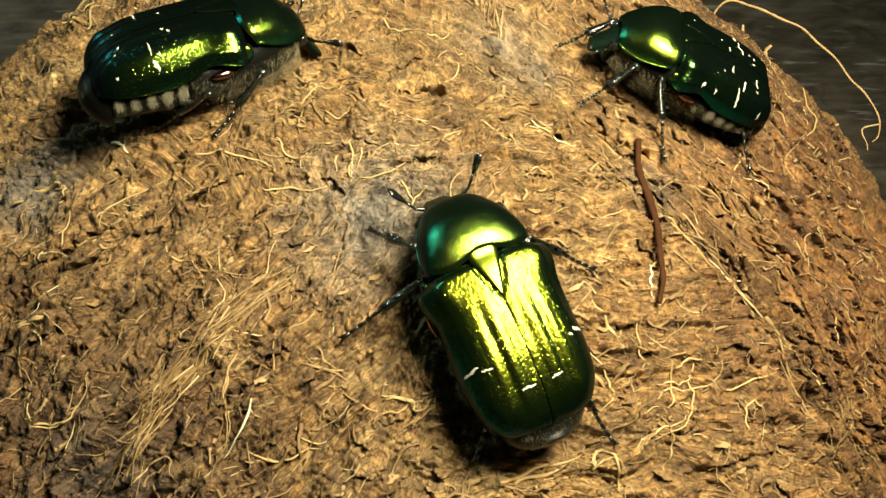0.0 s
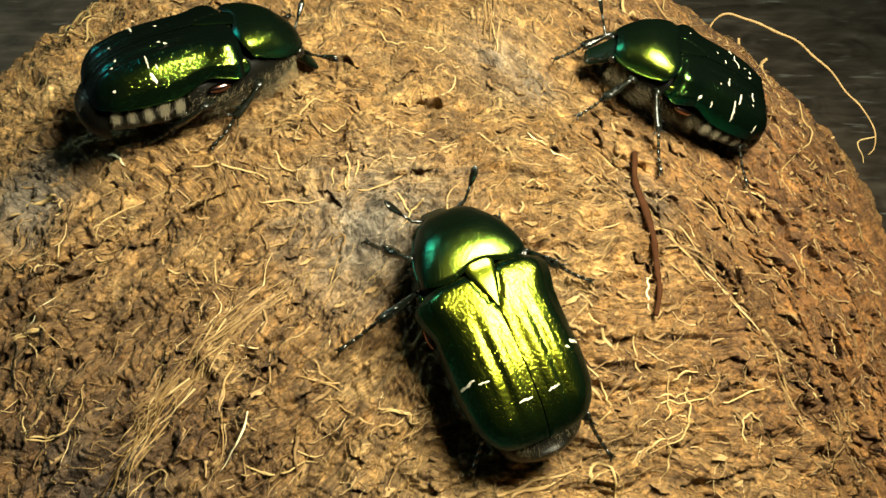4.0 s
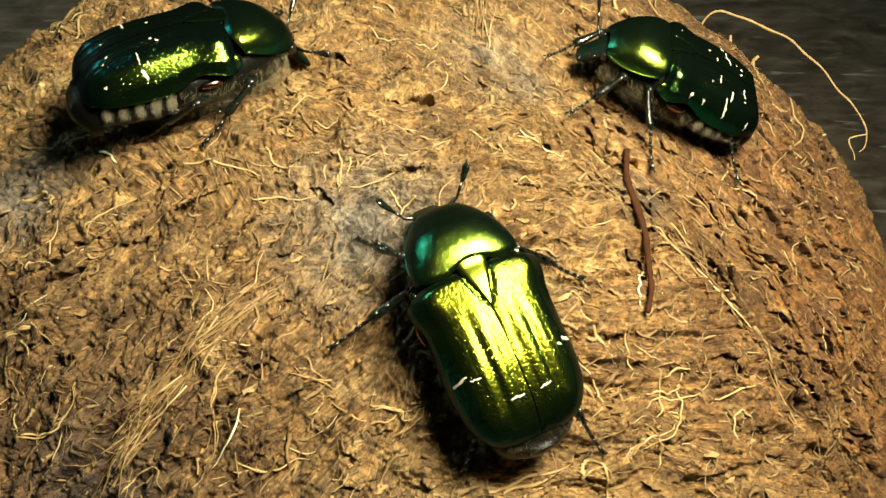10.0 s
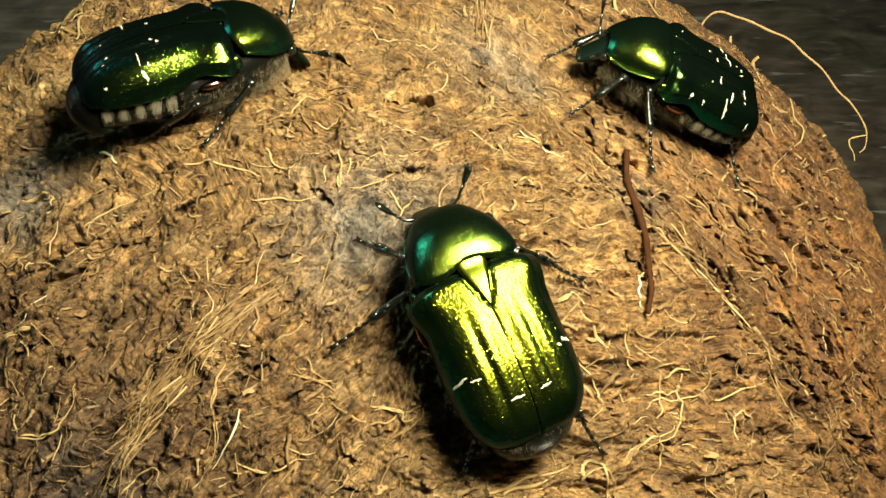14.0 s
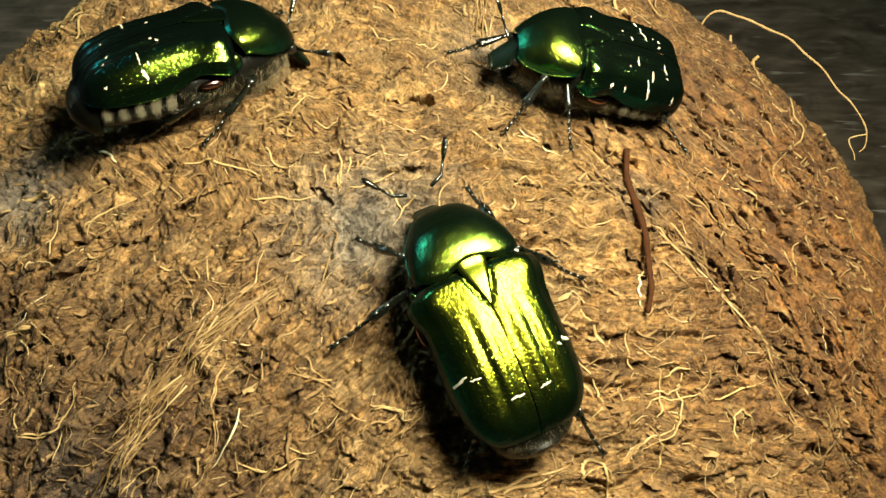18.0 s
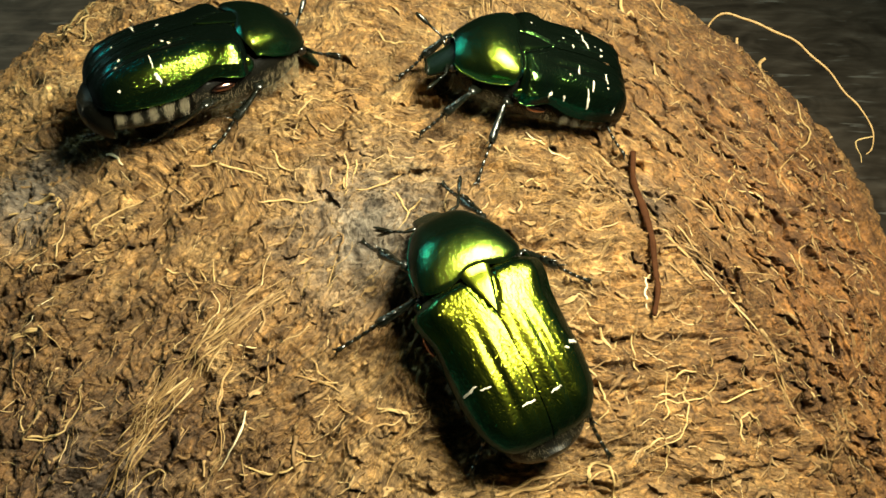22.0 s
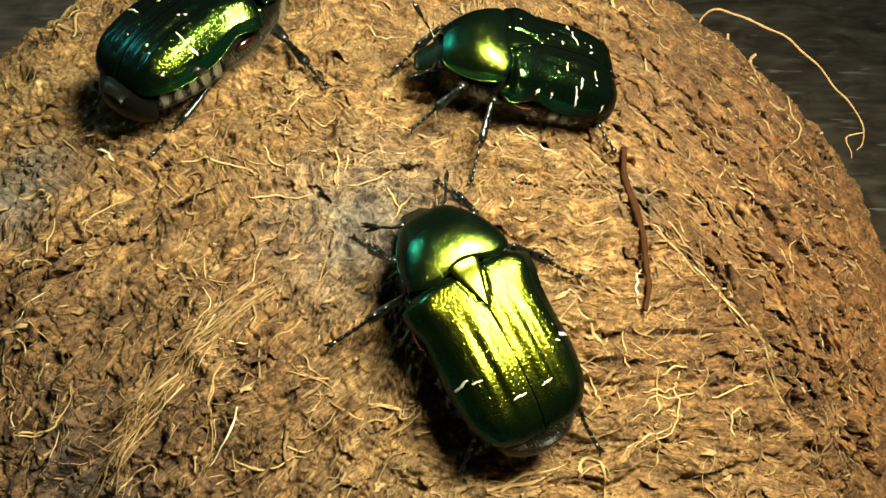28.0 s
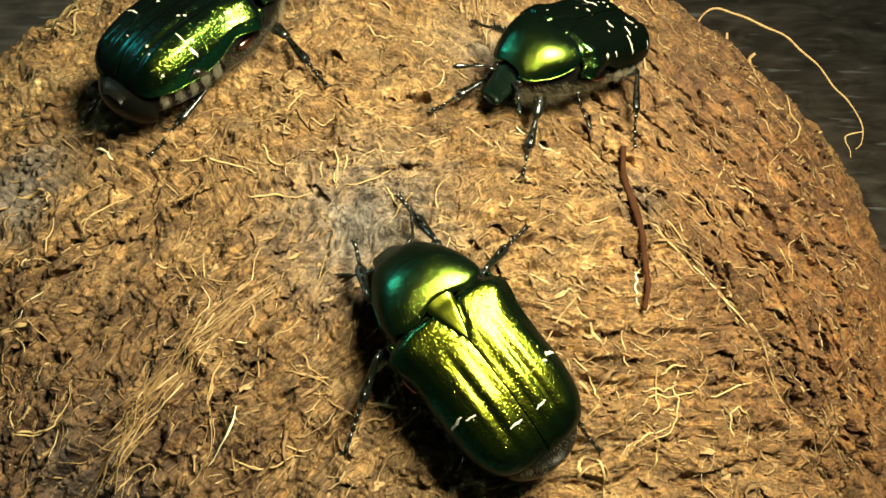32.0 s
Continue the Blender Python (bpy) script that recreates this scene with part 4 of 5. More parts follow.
fibre_along("fibre", [(24.2, -29.7, 0.2), (24.8, -28.6, 0.2), (26.2, -28.1, 0.2), (27.1, -27.2, 0.2)], 0.1, M_PALE, "", coconut)
fibre_along("fibre", [(24.7, 19.8, 1.2), (23.7, 14.6, 1.2), (24.6, 13.5, 1.2), (25.9, 13.8, 1.2)], 0.16, M_PALE, "", coconut)
fibre_along("fibre", [(26.1, 21.1, 1.4), (27.9, 19.1, 1.4), (30.0, 16.8, 1.4)], 0.15, M_TAN, "", coconut)
fibre_along("fibre", [(33.1, 29.4, 1.4), (31.6, 24.1, 1.4), (29.6, 18.3, 1.4)], 0.14, M_PALE, "", coconut)
fibre_along("fibre", [(44.1, 12.2, 1), (44.3, 7.9, 1), (41.9, 4.4, 1), (39.5, 2.1, 1)], 0.1, M_PALE, "", coconut)
fibre_along("fibre", [(-34.6, 24.8, 1.2), (-28.8, 16.4, 1.2), (-29.0, 14.1, 1.2)], 0.18, M_PALE, "", coconut)
fibre_along("fibre", [(-31.7, 14.8, 1.2), (-35.4, 24.4, 1.2), (-34.1, 25.3, 1.2)], 0.18, M_PALE, "", coconut)
fibre_along("fibre", [(-32.1, 14.3, 1), (-29.2, 13.5, 1), (-26.1, 11.5, 1)], 0.14, M_TAN, "", coconut)
free_fibre("fibre", [(33.3, 23.4, 103.0), (33.6, 24.3, 104.1), (34.4, 24.7, 105.0), (35.4, 24.7, 105.3), (36.8, 24.2, 105.1), (38.1, 23.6, 105.0), (40.0, 22.6, 104.6), (41.9, 21.6, 104.3), (43.5, 20.3, 103.4), (45.2, 18.9, 102.6), (46.6, 17.2, 101.4), (47.9, 16.0, 100.7), (49.0, 14.5, 99.7), (49.4, 13.5, 98.9), (49.3, 12.6, 97.9), (48.8, 12.3, 97.4)], 0.16, M_TAN, "long curled fibre standing off the husk", coconut)
free_fibre("fibre", [(49.4, 13.4, 98.8), (48.0, 13.5, 98.2), (47.9, 13.1, 97.7), (48.3, 12.4, 97.2), (48.4, 11.8, 96.7)], 0.11, M_PALE, "long curled fibre standing off the husk", coconut)
free_fibre("fibre", [(35.9, 21.5, 104.8), (35.9, 20.7, 103.8), (35.8, 19.7, 102.7)], 0.20, M_TAN, "long curled fibre standing off the husk", coconut)
free_fibre("fibre", [(38.4, 18.9, 104.3), (37.9, 18.7, 103.8), (38.0, 18.2, 103.3), (38.7, 17.4, 102.7), (39.4, 16.9, 102.4)], 0.25, M_TAN, "long curled fibre standing off the husk", coconut)
free_fibre("fibre", [(44.8, 12.3, 99.9), (44.1, 12.2, 99.5), (43.5, 12.2, 99.2)], 0.20, M_TAN, "long curled fibre standing off the husk", coconut)


# ================= beetles =================
def smooth(x, xs, ys):
    """Smooth curve through (xs, ys), xs rising."""
    i = int(np.clip(np.searchsorted(xs, x) - 1, 0, len(xs) - 2))
    t = (x - xs[i]) / (xs[i + 1] - xs[i])
    t = min(max(t, 0.0), 1.0)
    m0 = (ys[i + 1] - ys[max(i - 1, 0)]) / (xs[i + 1] - xs[max(i - 1, 0)])
    j = min(i + 2, len(xs) - 1)
    m1 = (ys[j] - ys[i]) / (xs[j] - xs[i])
    h = xs[i + 1] - xs[i]
    return (2 * t ** 3 - 3 * t * t + 1) * ys[i] + (t ** 3 - 2 * t * t + t) * h * m0 + (-2 * t ** 3 + 3 * t * t) * ys[i + 1] + (t ** 3 - t * t) * h * m1


EL_X = (-7.80, -7.6, -7.1, -6.0, -4.0, -2.0, 0.0, 1.2, 2.1, 2.7)
EL_W = (1.5, 2.4, 3.12, 3.72, 4.05, 4.05, 4.02, 4.32, 4.34, 3.7)
EL_T = (3.95, 4.4, 5.05, 5.80, 6.31, 6.48, 6.54, 6.54, 6.49, 6.40)
EL_E = (3.5, 3.5, 3.5, 3.5, 3.5, 3.62, 4.35, 4.2, 4.0, 4.15)


DROP_T = (0.0, 0.3, 0.62, 0.74, 0.82, 0.965, 0.99, 1.0)              # flat disc, bend, slanting flank
DROP_G = (0.0, 0.018, 0.085, 0.165, 0.27, 0.60, 0.80, 1.0)


def plate_width(x):
    """Half width of the blunt-tipped triangular plate between the wing cases."""
    return 1.0 * max(min((x - 0.2) / 2.75, 1.0), 0.0) ** 0.68


def elytron_at(x, a, side, lift=0.0):
    """A point of the wing case: x along the body, a from the suture (0) to the margin (1)."""
    hw, top, edge = smooth(x, EL_X, EL_W), smooth(x, EL_X, EL_T), smooth(x, EL_X, EL_E)
    s, c = math.sin(a * math.pi / 2), math.cos(a * math.pi / 2)
    y = 0.035 + (hw - 0.035) * s ** 0.68
    t = y / hw
    z = top - (top - 3.6) * smooth(t, DROP_T, DROP_G) + (edge - 3.6) * t ** 14
    rear = min(max((0.8 - x) / 3.0, 0), 1) * min(max((x + 7.6) / 1.2, 0), 1)
    z -= 0.10 * rear * math.exp(-((y - 0.50) / 0.20) ** 2)
    z += 0.05 * rear * math.exp(-((y - 1.15) / 0.22) ** 2)
    z -= 0.06 * rear * math.exp(-((y - 1.62) / 0.18) ** 2)
    z += 0.05 * rear * math.exp(-((y - 2.15) / 0.24) ** 2)
    if x > 0.0:
        z -= 0.20 * min(x / 0.4, 1) * math.exp(-((y - plate_width(x) - 0.05) / 0.11) ** 2)
    z += 0.13 * min(max((0.3 - x) / 0.5, 0), 1) * math.exp(-((y - 0.17) / 0.09) ** 2) - 0.16 * math.exp(-(y / 0.06) ** 2)
    z -= 0.16 * min(max((x - 2.15) / 0.4, 0.0), 1.0) ** 2
    z += 0.16 * math.exp(-((x - 1.5) / 0.7) ** 2 - ((y - 3.4) / 0.6) ** 2)
    z += 0.14 * math.exp(-((x + 6.6) / 0.7) ** 2 - ((y - 2.4) / 0.7) ** 2)
    return Vector((x, side * y, z + lift))


def elytron_shape(side):
    shape = Shape()
    xs = list(np.linspace(-7.8, 2.7, 118))
    outer = [[elytron_at(x, a, side) for a in np.linspace(0, 1, 66)] for x in xs]
    if side < 0:
        outer = [row[::-1] for row in outer]
    shape.grid([row[::-1] for row in outer])
    inner = [[Vector((p.x * 0.985, p.y * 0.95, p.z - 0.18)) for p in row[::3]] for row in outer[::3]]
    shape.grid(inner)
    # rolled margin
    rim = [elytron_at(x, 1.0, side, -0.02) for x in xs[::2]]
    shape.tube(rim, 0.03, 6)
    return shape


def chalk_shape(marks, side):
    """White flecks on a wing case: place along and across it, length, width, turn from the body's axis."""
    shape = Shape()
    for x, y, length, width, turn in marks:
        rng = random.Random(int(x * 100) + 31 * int(y * 100))
        rows = []
        for i in range(9):
            s = i / 8 - 0.5
            w = 0.85 * width * (0.35 + 0.65 * math.cos(s * 2.6)) * rng.uniform(0.6, 1.25)
            cx = x + math.cos(turn) * s * length + rng.uniform(-0.05, 0.05)
            cy = y + math.sin(turn) * s * length + rng.uniform(-0.04, 0.04)
            row = []
            for k in (-1, -0.6, 0, 0.6, 1):
                px, py = cx - math.sin(turn) * k * w / 2, cy + math.cos(turn) * k * w / 2
                px = min(max(px, -7.6), 2.6)
                reach = min(max((py - 0.035) / (smooth(px, EL_X, EL_W) - 0.035), 0.0), 0.99) ** (1 / 0.68)
                row.append(elytron_at(px, math.asin(min(reach, 0.99)) * 2 / math.pi, side, 0.035 if abs(k) < 1 else -0.02))
            rows.append(row)
        shape.grid(rows)
    return shape


PR_X = (2.75, 3.4, 4.4, 5.6, 6.6, 7.2, 7.5)
PR_W = (3.42, 3.46, 3.32, 2.90, 2.28, 1.75, 1.2)
PR_T = (6.50, 6.58, 6.53, 6.12, 5.34, 4.72, 4.22)
PR_E = (5.1, 4.95, 4.5, 4.0, 3.7, 3.6, 3.65)


def pronotum_at(s, a):
    """s: 0 at the hind margin to 1 at the front; a: -1 to 1 across."""
    b = abs(a)
    hind = 2.55 + 0.55 * math.exp(-(a / 0.22) ** 2) + 0.85 * b ** 2.5
    x = hind + (7.5 - hind) * s
    hw, top, edge = smooth(x, PR_X, PR_W), smooth(x, PR_X, PR_T), smooth(x, PR_X, PR_E)
    sn, c = math.sin(b * math.pi / 2), math.cos(b * math.pi / 2)
    y = hw * sn ** 0.9
    z = edge + (top - edge) * max(c, 0.0) ** 0.8 - 0.15 * math.exp(-(s / 0.035) ** 2)
    return Vector((x, math.copysign(y, a), z))


def pronotum_shape():
    shape = Shape()
    shape.grid([[pronotum_at(s, a) for a in np.linspace(-1, 1, 71)] for s in np.linspace(1, 0, 44)])
    under = [[Vector((p.x, p.y * 0.93, p.z - 0.25)) for p in (pronotum_at(s, a) for a in np.linspace(1, -1, 21))] for s in np.linspace(0.98, 0.02, 12)]
    shape.grid(under)
    rim = [pronotum_at(s, -0.999) for s in np.linspace(0, 1, 16)] + [pronotum_at(s, 0.999) for s in np.linspace(1, 0, 16)]
    shape.tube(rim[:16], 0.075, 6)
    shape.tube(rim[16:], 0.075, 6)
    return shape


def scutellum_shape():
    shape = Shape()
    rows = []
    for i in range(24):
        s = i / 23
        x = 3.3 - 3.1 * s
        w = max(plate_width(x) - 0.02, 0.02)
        rows.append([Vector((x, w * t, smooth(x if x < 2.7 else 2.7, EL_X, EL_T) + 0.05 - 0.12 * abs(t) ** 6 - 0.03 * s)) for t in np.linspace(-1, 1, 13)])
    shape.grid(rows)
    return shape


def lofted(stations, sides=24, power=0.8):
    """Closed body from (x, half width, lowest z, highest z) stations."""
    rings = []
    for x, w, lo, hi in stations:
        ring = []
        for k in range(sides):
            a = 2 * math.pi * k / sides
            c, s = math.cos(a), math.sin(a)
            ring.append((x, w * math.copysign(abs(c) ** power, c), (lo + hi) / 2 + (hi - lo) / 2 * math.copysign(abs(s) ** power, s)))
        rings.append(ring)
    shape = Shape()
    base = shape.grid(rings, True)
    shape.f.append(tuple(base + k for k in range(sides)))
    end = base + (len(rings) - 1) * sides
    shape.f.append(tuple(end + k for k in range(sides))[::-1])
    return shape


def hairs(spots, length, radius, seed, lean=(0, 0, 0)):
    """Fine body hairs: spots are (place, outward way)."""
    rng = random.Random(seed)
    shape = Shape()
    for p, n in spots:
        n = (Vector(n).normalized() + Vector(lean) + Vector((rng.gauss(0, 0.25), rng.gauss(0, 0.25), rng.gauss(0, 0.25)))).normalized()
        side = Vector((rng.gauss(0, 1), rng.gauss(0, 1), rng.gauss(0, 1))) * 0.15
        h = length * rng.uniform(0.6, 1.2)
        p = Vector(p)
        shape.tube([p, p + n * h * 0.5 + side * h * 0.3, p + n * h + side * h], [radius, radius * 0.7, radius * 0.25], 3, cap=False)
    return shape


HIP = {"F": (4.3, 1.5, 2.0), "M": (1.0, 2.1, 1.6), "H": (-1.7, 2.3, 1.5)}
LIMB = {"F": (3.0, 2.7, 2.5), "M": (3.6, 3.3, 3.3), "H": (4.1, 3.9, 3.5)}      # femur, tibia, tarsus
REST = {"F": (9.0, 5.5), "M": (1.5, 9.0), "H": (-7.0, 8.0)}


def femur_shape(length, thick):
    n = 9
    path = [(length * i / (n - 1), 0, 0.12 * math.sin(math.pi * i / (n - 1))) for i in range(n)]
    rad = [thick * (0.55 + 0.55 * math.sin(math.pi * min(0.15 + 0.8 * i / (n - 1), 1))) for i in range(n)]
    return Shape().tube(path, rad, 10, 0.7)


def tibia_shape(length, thick, broad):
    n = 9
    path = [(length * i / (n - 1), 0, -0.08 * math.sin(math.pi * i / (n - 1))) for i in range(n)]
    rad = [thick * (0.62 + (0.45 + broad) * (i / (n - 1)) ** 1.3) * (1.0 if 0 < i < n - 1 else 0.7) for i in range(n)]
    shape = Shape().tube(path, rad, 10, 0.75)
    rng = random.Random(int(length * 100))
    for _ in range(22):                                             # bristles
        s, turn = rng.uniform(0.1, 0.98), rng.uniform(0, 6.28)
        y, z = math.cos(turn) * thick * 0.6, math.sin(turn) * thick * 0.6
        shape.tube([(length * s, y, z), (length * s + 0.22, y * 1.9, z * 1.9)], [0.03, 0.006], 3)
    for s, h in ((0.45, 0.30), (0.7, 0.42), (0.97, 0.5)):          # teeth and spurs
        shape.tube([(length * s, 0, thick * 0.7), (length * s + 0.25, 0.05, thick * 0.8 + h)], [0.11, 0.015], 5)
    for y in (-1, 1):
        shape.tube([(length * 0.97, y * thick * 0.5, -thick * 0.4), (length * 0.97 + 0.5, y * thick * 1.1, -thick - 0.2)], [0.08, 0.012], 5)
    return shape


def tarsus_shape(start, length, thick):
    shape = Shape()
    for i in range(5):
        x0, x1 = start + length * i / 5, start + length * (i + 0.93) / 5
        z = lambda x: -0.16 * math.sin(math.pi * (x - start) / length)
        k = 1.25 if i == 4 else 1.0
        shape.tube([(x0, 0, z(x0)), ((x0 + x1) / 2, 0, z((x0 + x1) / 2)), (x1 - 0.05, 0, z(x1)), (x1, 0, z(x1))], [thick * 0.55, thick * 0.75 * k, thick * k, thick * 0.5], 7)
    for y in (-1, 1):
        e = start + length * 0.98
        shape.tube([(e, 0, 0), (e + 0.28, y * 0.22, 0.02), (e + 0.42, y * 0.32, -0.2)], [thick * 0.5, thick * 0.35, 0.01], 5)
    return shape


def antenna_shape(side, up, open_fan):
    base = Vector((7.6, side * 0.95, 2.9))
    bend = base + Vector((0.35, side * 0.9, 0.1 + 0.2 * up))
    tip = bend + Vector((0.5, side * 0.45, 0.2 + 0.6 * up))
    shape = Shape().tube([base, base.lerp(bend, 0.6), bend, bend.lerp(tip, 0.5), tip], [0.13, 0.15, 0.10, 0.10, 0.10], 7)
    way = (tip - bend).normalized()
    for k in (-1, 0, 1):
        w = (way + Vector((0, side * 0.3, 0.5)) * k * open_fan).normalized()
        shape.tube([tip, tip + w * 0.35, tip + w * 1.1, tip + w * 1.45], [0.08, 0.17, 0.2, 0.06], 7, 0.6)
    return shape


def beetle(name, label, size, path, feet, marks, antennae, armour):
    k = MM * size
    feelers = []
    root = tagged(new("rose_chafer"), label, "beetle", "beetles on the coconut")
    rng = random.Random(len(name))
    for side in (1, -1):
        wing = part("elytron", elytron_shape(side), armour[0], root, "pitted metallic wing case with white flecks", k)
        if marks[side]:
            for mark in marks[side]:
                part("white_fleck", chalk_shape([mark], side), M_CHALK, wing, "chalky white fleck", k)
    part("pronotum", pronotum_shape(), armour[1], root, "domed pitted metallic green neck shield", k)
    part("scutellum", scutellum_shape(), armour[2], root, "smooth triangular plate", k)
    part("thorax", lofted([(7.2, 1.0, 2.4, 3.8), (6.2, 2.0, 1.5, 4.6), (4.6, 3.1, 1.1, 5.0), (3.0, 3.5, 0.9, 5.3), (2.0, 3.75, 0.8, 5.3), (0.0, 3.85, 0.8, 4.9), (-1.6, 3.8, 0.9, 4.7)]), M_BELLY, root, "dark hairy underside", k)
    part("abdomen", lofted([(-1.4, 3.8, 0.95, 4.6), (-3.5, 3.88, 0.95, 4.4), (-5.5, 3.55, 1.0, 4.3), (-7.0, 2.8, 1.0, 4.1), (-8.0, 2.0, 1.2, 3.7), (-8.6, 1.0, 1.7, 3.1)]), M_BELLY, root, "dark abdomen with hairy edges", k)
    pyg = Shape()
    pyg.grid([[(-6.95 - 1.85 * math.cos(b) * math.cos(a), 2.8 * math.sin(a) * math.cos(b * 0.7), 2.15 + 1.75 * math.sin(b)) for a in np.linspace(-1.5, 1.5, 21)] for b in np.linspace(-1.4, 1.3, 15)])
    part("pygidium", pyg, M_BELLY, root, "rounded dark tail plate", k)
    # side plates by the shoulder and the hind hip
    for side in (1, -1):
        plate = Shape().ball((2.6, side * 3.72, 4.4), 0.45, 0.25, 0.6, 8, 12)
        part("side_plate", plate, armour[1], root, "small metallic plate at the shoulder", k)
        plate = Shape().ball((0.6, side * 4.0, 3.45), 0.85, 0.26, 0.3, 8, 14)
        part("side_plate", plate, M_COPPER, root, "coppery plate under the wing case", k)
    head = part("head", lofted([(6.7, 1.3, 2.7, 4.2), (7.2, 1.3, 2.0, 3.75), (7.7, 1.15, 1.4, 3.0), (8.15, 1.02, 1.0, 2.25), (8.45, 0.95, 0.8, 1.7), (8.62, 0.75, 0.85, 1.35)], 20, 0.98), M_HEAD, root, "square-fronted green head bent down", k)
    for side in (1, -1):
        part("eye", Shape().ball((7.2, side * 1.3, 3.0), 0.40, 0.32, 0.40), M_EYE, head, "glossy black eye", k)
        up, fan = antennae[0 if side > 0 else 1]
        feelers.append((part("antenna", antenna_shape(side, up, fan), M_LEG, head, "short antenna with a dark club", k), side))
    # hair
    spots = []
    for _ in range(2600):
        x, side = 6.9 - 8.4 * rng.random() ** 1.4, rng.choice((1, -1))
        z = rng.uniform(1.2, 3.6)
        w = smooth(x, (-1.6, 0.0, 2.0, 3.0, 4.6, 6.2, 7.2), (3.8, 3.85, 3.75, 3.5, 3.1, 2.0, 1.0)) * 0.97
        spots.append(((x, side * w * (1 - 0.12 * abs(z - 3.0)), z), (0, side, -0.4)))
    part("hair", hairs(spots, 0.6, 0.007, 3, (-0.5, 0, -0.35)), M_HAIR, root, "pale woolly hair on the sides", k)
    spots = []
    for _ in range(340 if name == "gold" else 60):
        a, b = rng.uniform(-1.45, 1.45), rng.gauss(1.0, 0.28)
        n = Vector((-math.cos(a) * math.cos(b), math.sin(a) * math.cos(b), math.sin(b)))
        spots.append(((-6.95 - 1.85 * math.cos(b) * math.cos(a), 2.8 * math.sin(a) * math.cos(b * 0.7), 2.15 + 1.75 * math.sin(b)), n))
    part("hair", hairs(spots, 0.34 if name == "gold" else 0.15, 0.006, 4, (-0.5, 0, -0.8)), M_HAIR, root, "short pale hair on the tail", k)
    for side in (1, -1):
        for i in range(5):
            x0 = -2.2 - i * 1.05
            spots = [((x0 + rng.gauss(0, 0.15), side * (3.80 - 0.05 * i * i), 2.95 + rng.gauss(0, 0.24)), (0, side, -0.3)) for _ in range(420)]
            part("hair_tuft", hairs(spots, 0.45, 0.009, 9 + i, (-0.4, 0, -0.7)), M_TUFT, root, "whitish hair tuft on the abdomen edge", k)
    # legs
    limbs = {}
    for pair in "FMH":
        lf, lt, ls = LIMB[pair]
        for side in "LR":
            femur = part("femur", femur_shape(lf, 0.48 if pair != "H" else 0.58), M_LEG, root, "glossy dark upper leg", k)
            tibia = part("tibia", tibia_shape(lt, 0.30, 0.45 if pair == "F" else 0.2), M_LEG, root, "dark spined lower leg", k)
            part("tarsus", tarsus_shape(lt, ls, 0.165), M_LEG, tibia, "jointed glossy foot with two claws", k)
            limbs[side + pair] = (femur, tibia)
    return root, limbs, size, path, feet, feelers


def stretch(way, up):
    """A turn whose x axis follows way."""
    x = way.normalized()
    y = up.cross(x).normalized()
    return Matrix((x, y, x.cross(y))).transposed().to_4x4()


def foot_at(rows, t):
    if t <= rows[0][0]:
        u, v, lift = rows[0][1], rows[0][2], 0.0
    elif t >= rows[-1][0]:
        u, v, lift = rows[-1][1], rows[-1][2], 0.0
    else:
        i = max(j for j in range(len(rows)) if rows[j][0] <= t)
        (t0, u0, v0), (t1, u1, v1) = rows[i], rows[i + 1]
        s = (t - t0) / (t1 - t0)
        u, v = u0 + (u1 - u0) * s, v0 + (v1 - v0) * s
        lift = 1.6 * 4 * s * (1 - s) if math.hypot(u1 - u0, v1 - v0) > 2 and t1 - t0 < 1.6 else 0.0
    return dome(u, v, 0.65 + lift) * MM


def on_dome(p, h):
    d = p - Vector((0, 0, R * MM))
    return Vector((0, 0, R * MM)) + d.normalized() * ((R + h) * MM)


def crawl(made):
    """Key a beetle's body along its path and bend its legs so that the feet stay where they stand."""
    root, limbs, size, path, feet, feelers = made
    walk(root, path)
    k = MM * size
    for key, (femur, tibia) in limbs.items():
        sign = 1 if key[0] == "L" else -1
        hx, hy, hz = HIP[key[1]]
        hip = Vector((hx, sign * hy, hz)) * k
        lf, lt, ls = LIMB[key[1]]
        l1, l2 = lf * k, (lt + ls + 0.2) * k
        rows_f, rows_t = [], []
        for t, m in path:
            if key in feet:
                goal = m.inverted() @ foot_at(feet[key], t)
            else:
                rx, ry = REST[key[1]]
                goal = m.inverted() @ on_dome(m @ (Vector((rx, sign * ry, 0)) * k), 0.6)
            way = goal - hip
            d = min(max(way.length, abs(l1 - l2) * 1.02), (l1 + l2) * 0.998)
            way.normalize()
            c = (l1 * l1 + d * d - l2 * l2) / (2 * l1 * d)
            c = max(-1.0, min(1.0, c))
            pole = Vector({"F": (0.4, sign * 0.6, 0.8), "M": (0.75, sign * 0.6, 0.65), "H": (-1.0, sign * 0.1, 0.3)}[key[1]])
            pole = (pole - way * pole.dot(way)).normalized()
            knee = hip + way * (l1 * c) + pole * (l1 * math.sqrt(1 - c * c))
            end = hip + way * d
            rows_f.append((t, Matrix.Translation(hip) @ stretch(knee - hip, Vector((0, 0, 1)))))
            rows_t.append((t, Matrix.Translation(knee) @ stretch(end - knee, Vector((0, 0, 1)))))
        walk(femur, rows_f)
        walk(tibia, rows_t)


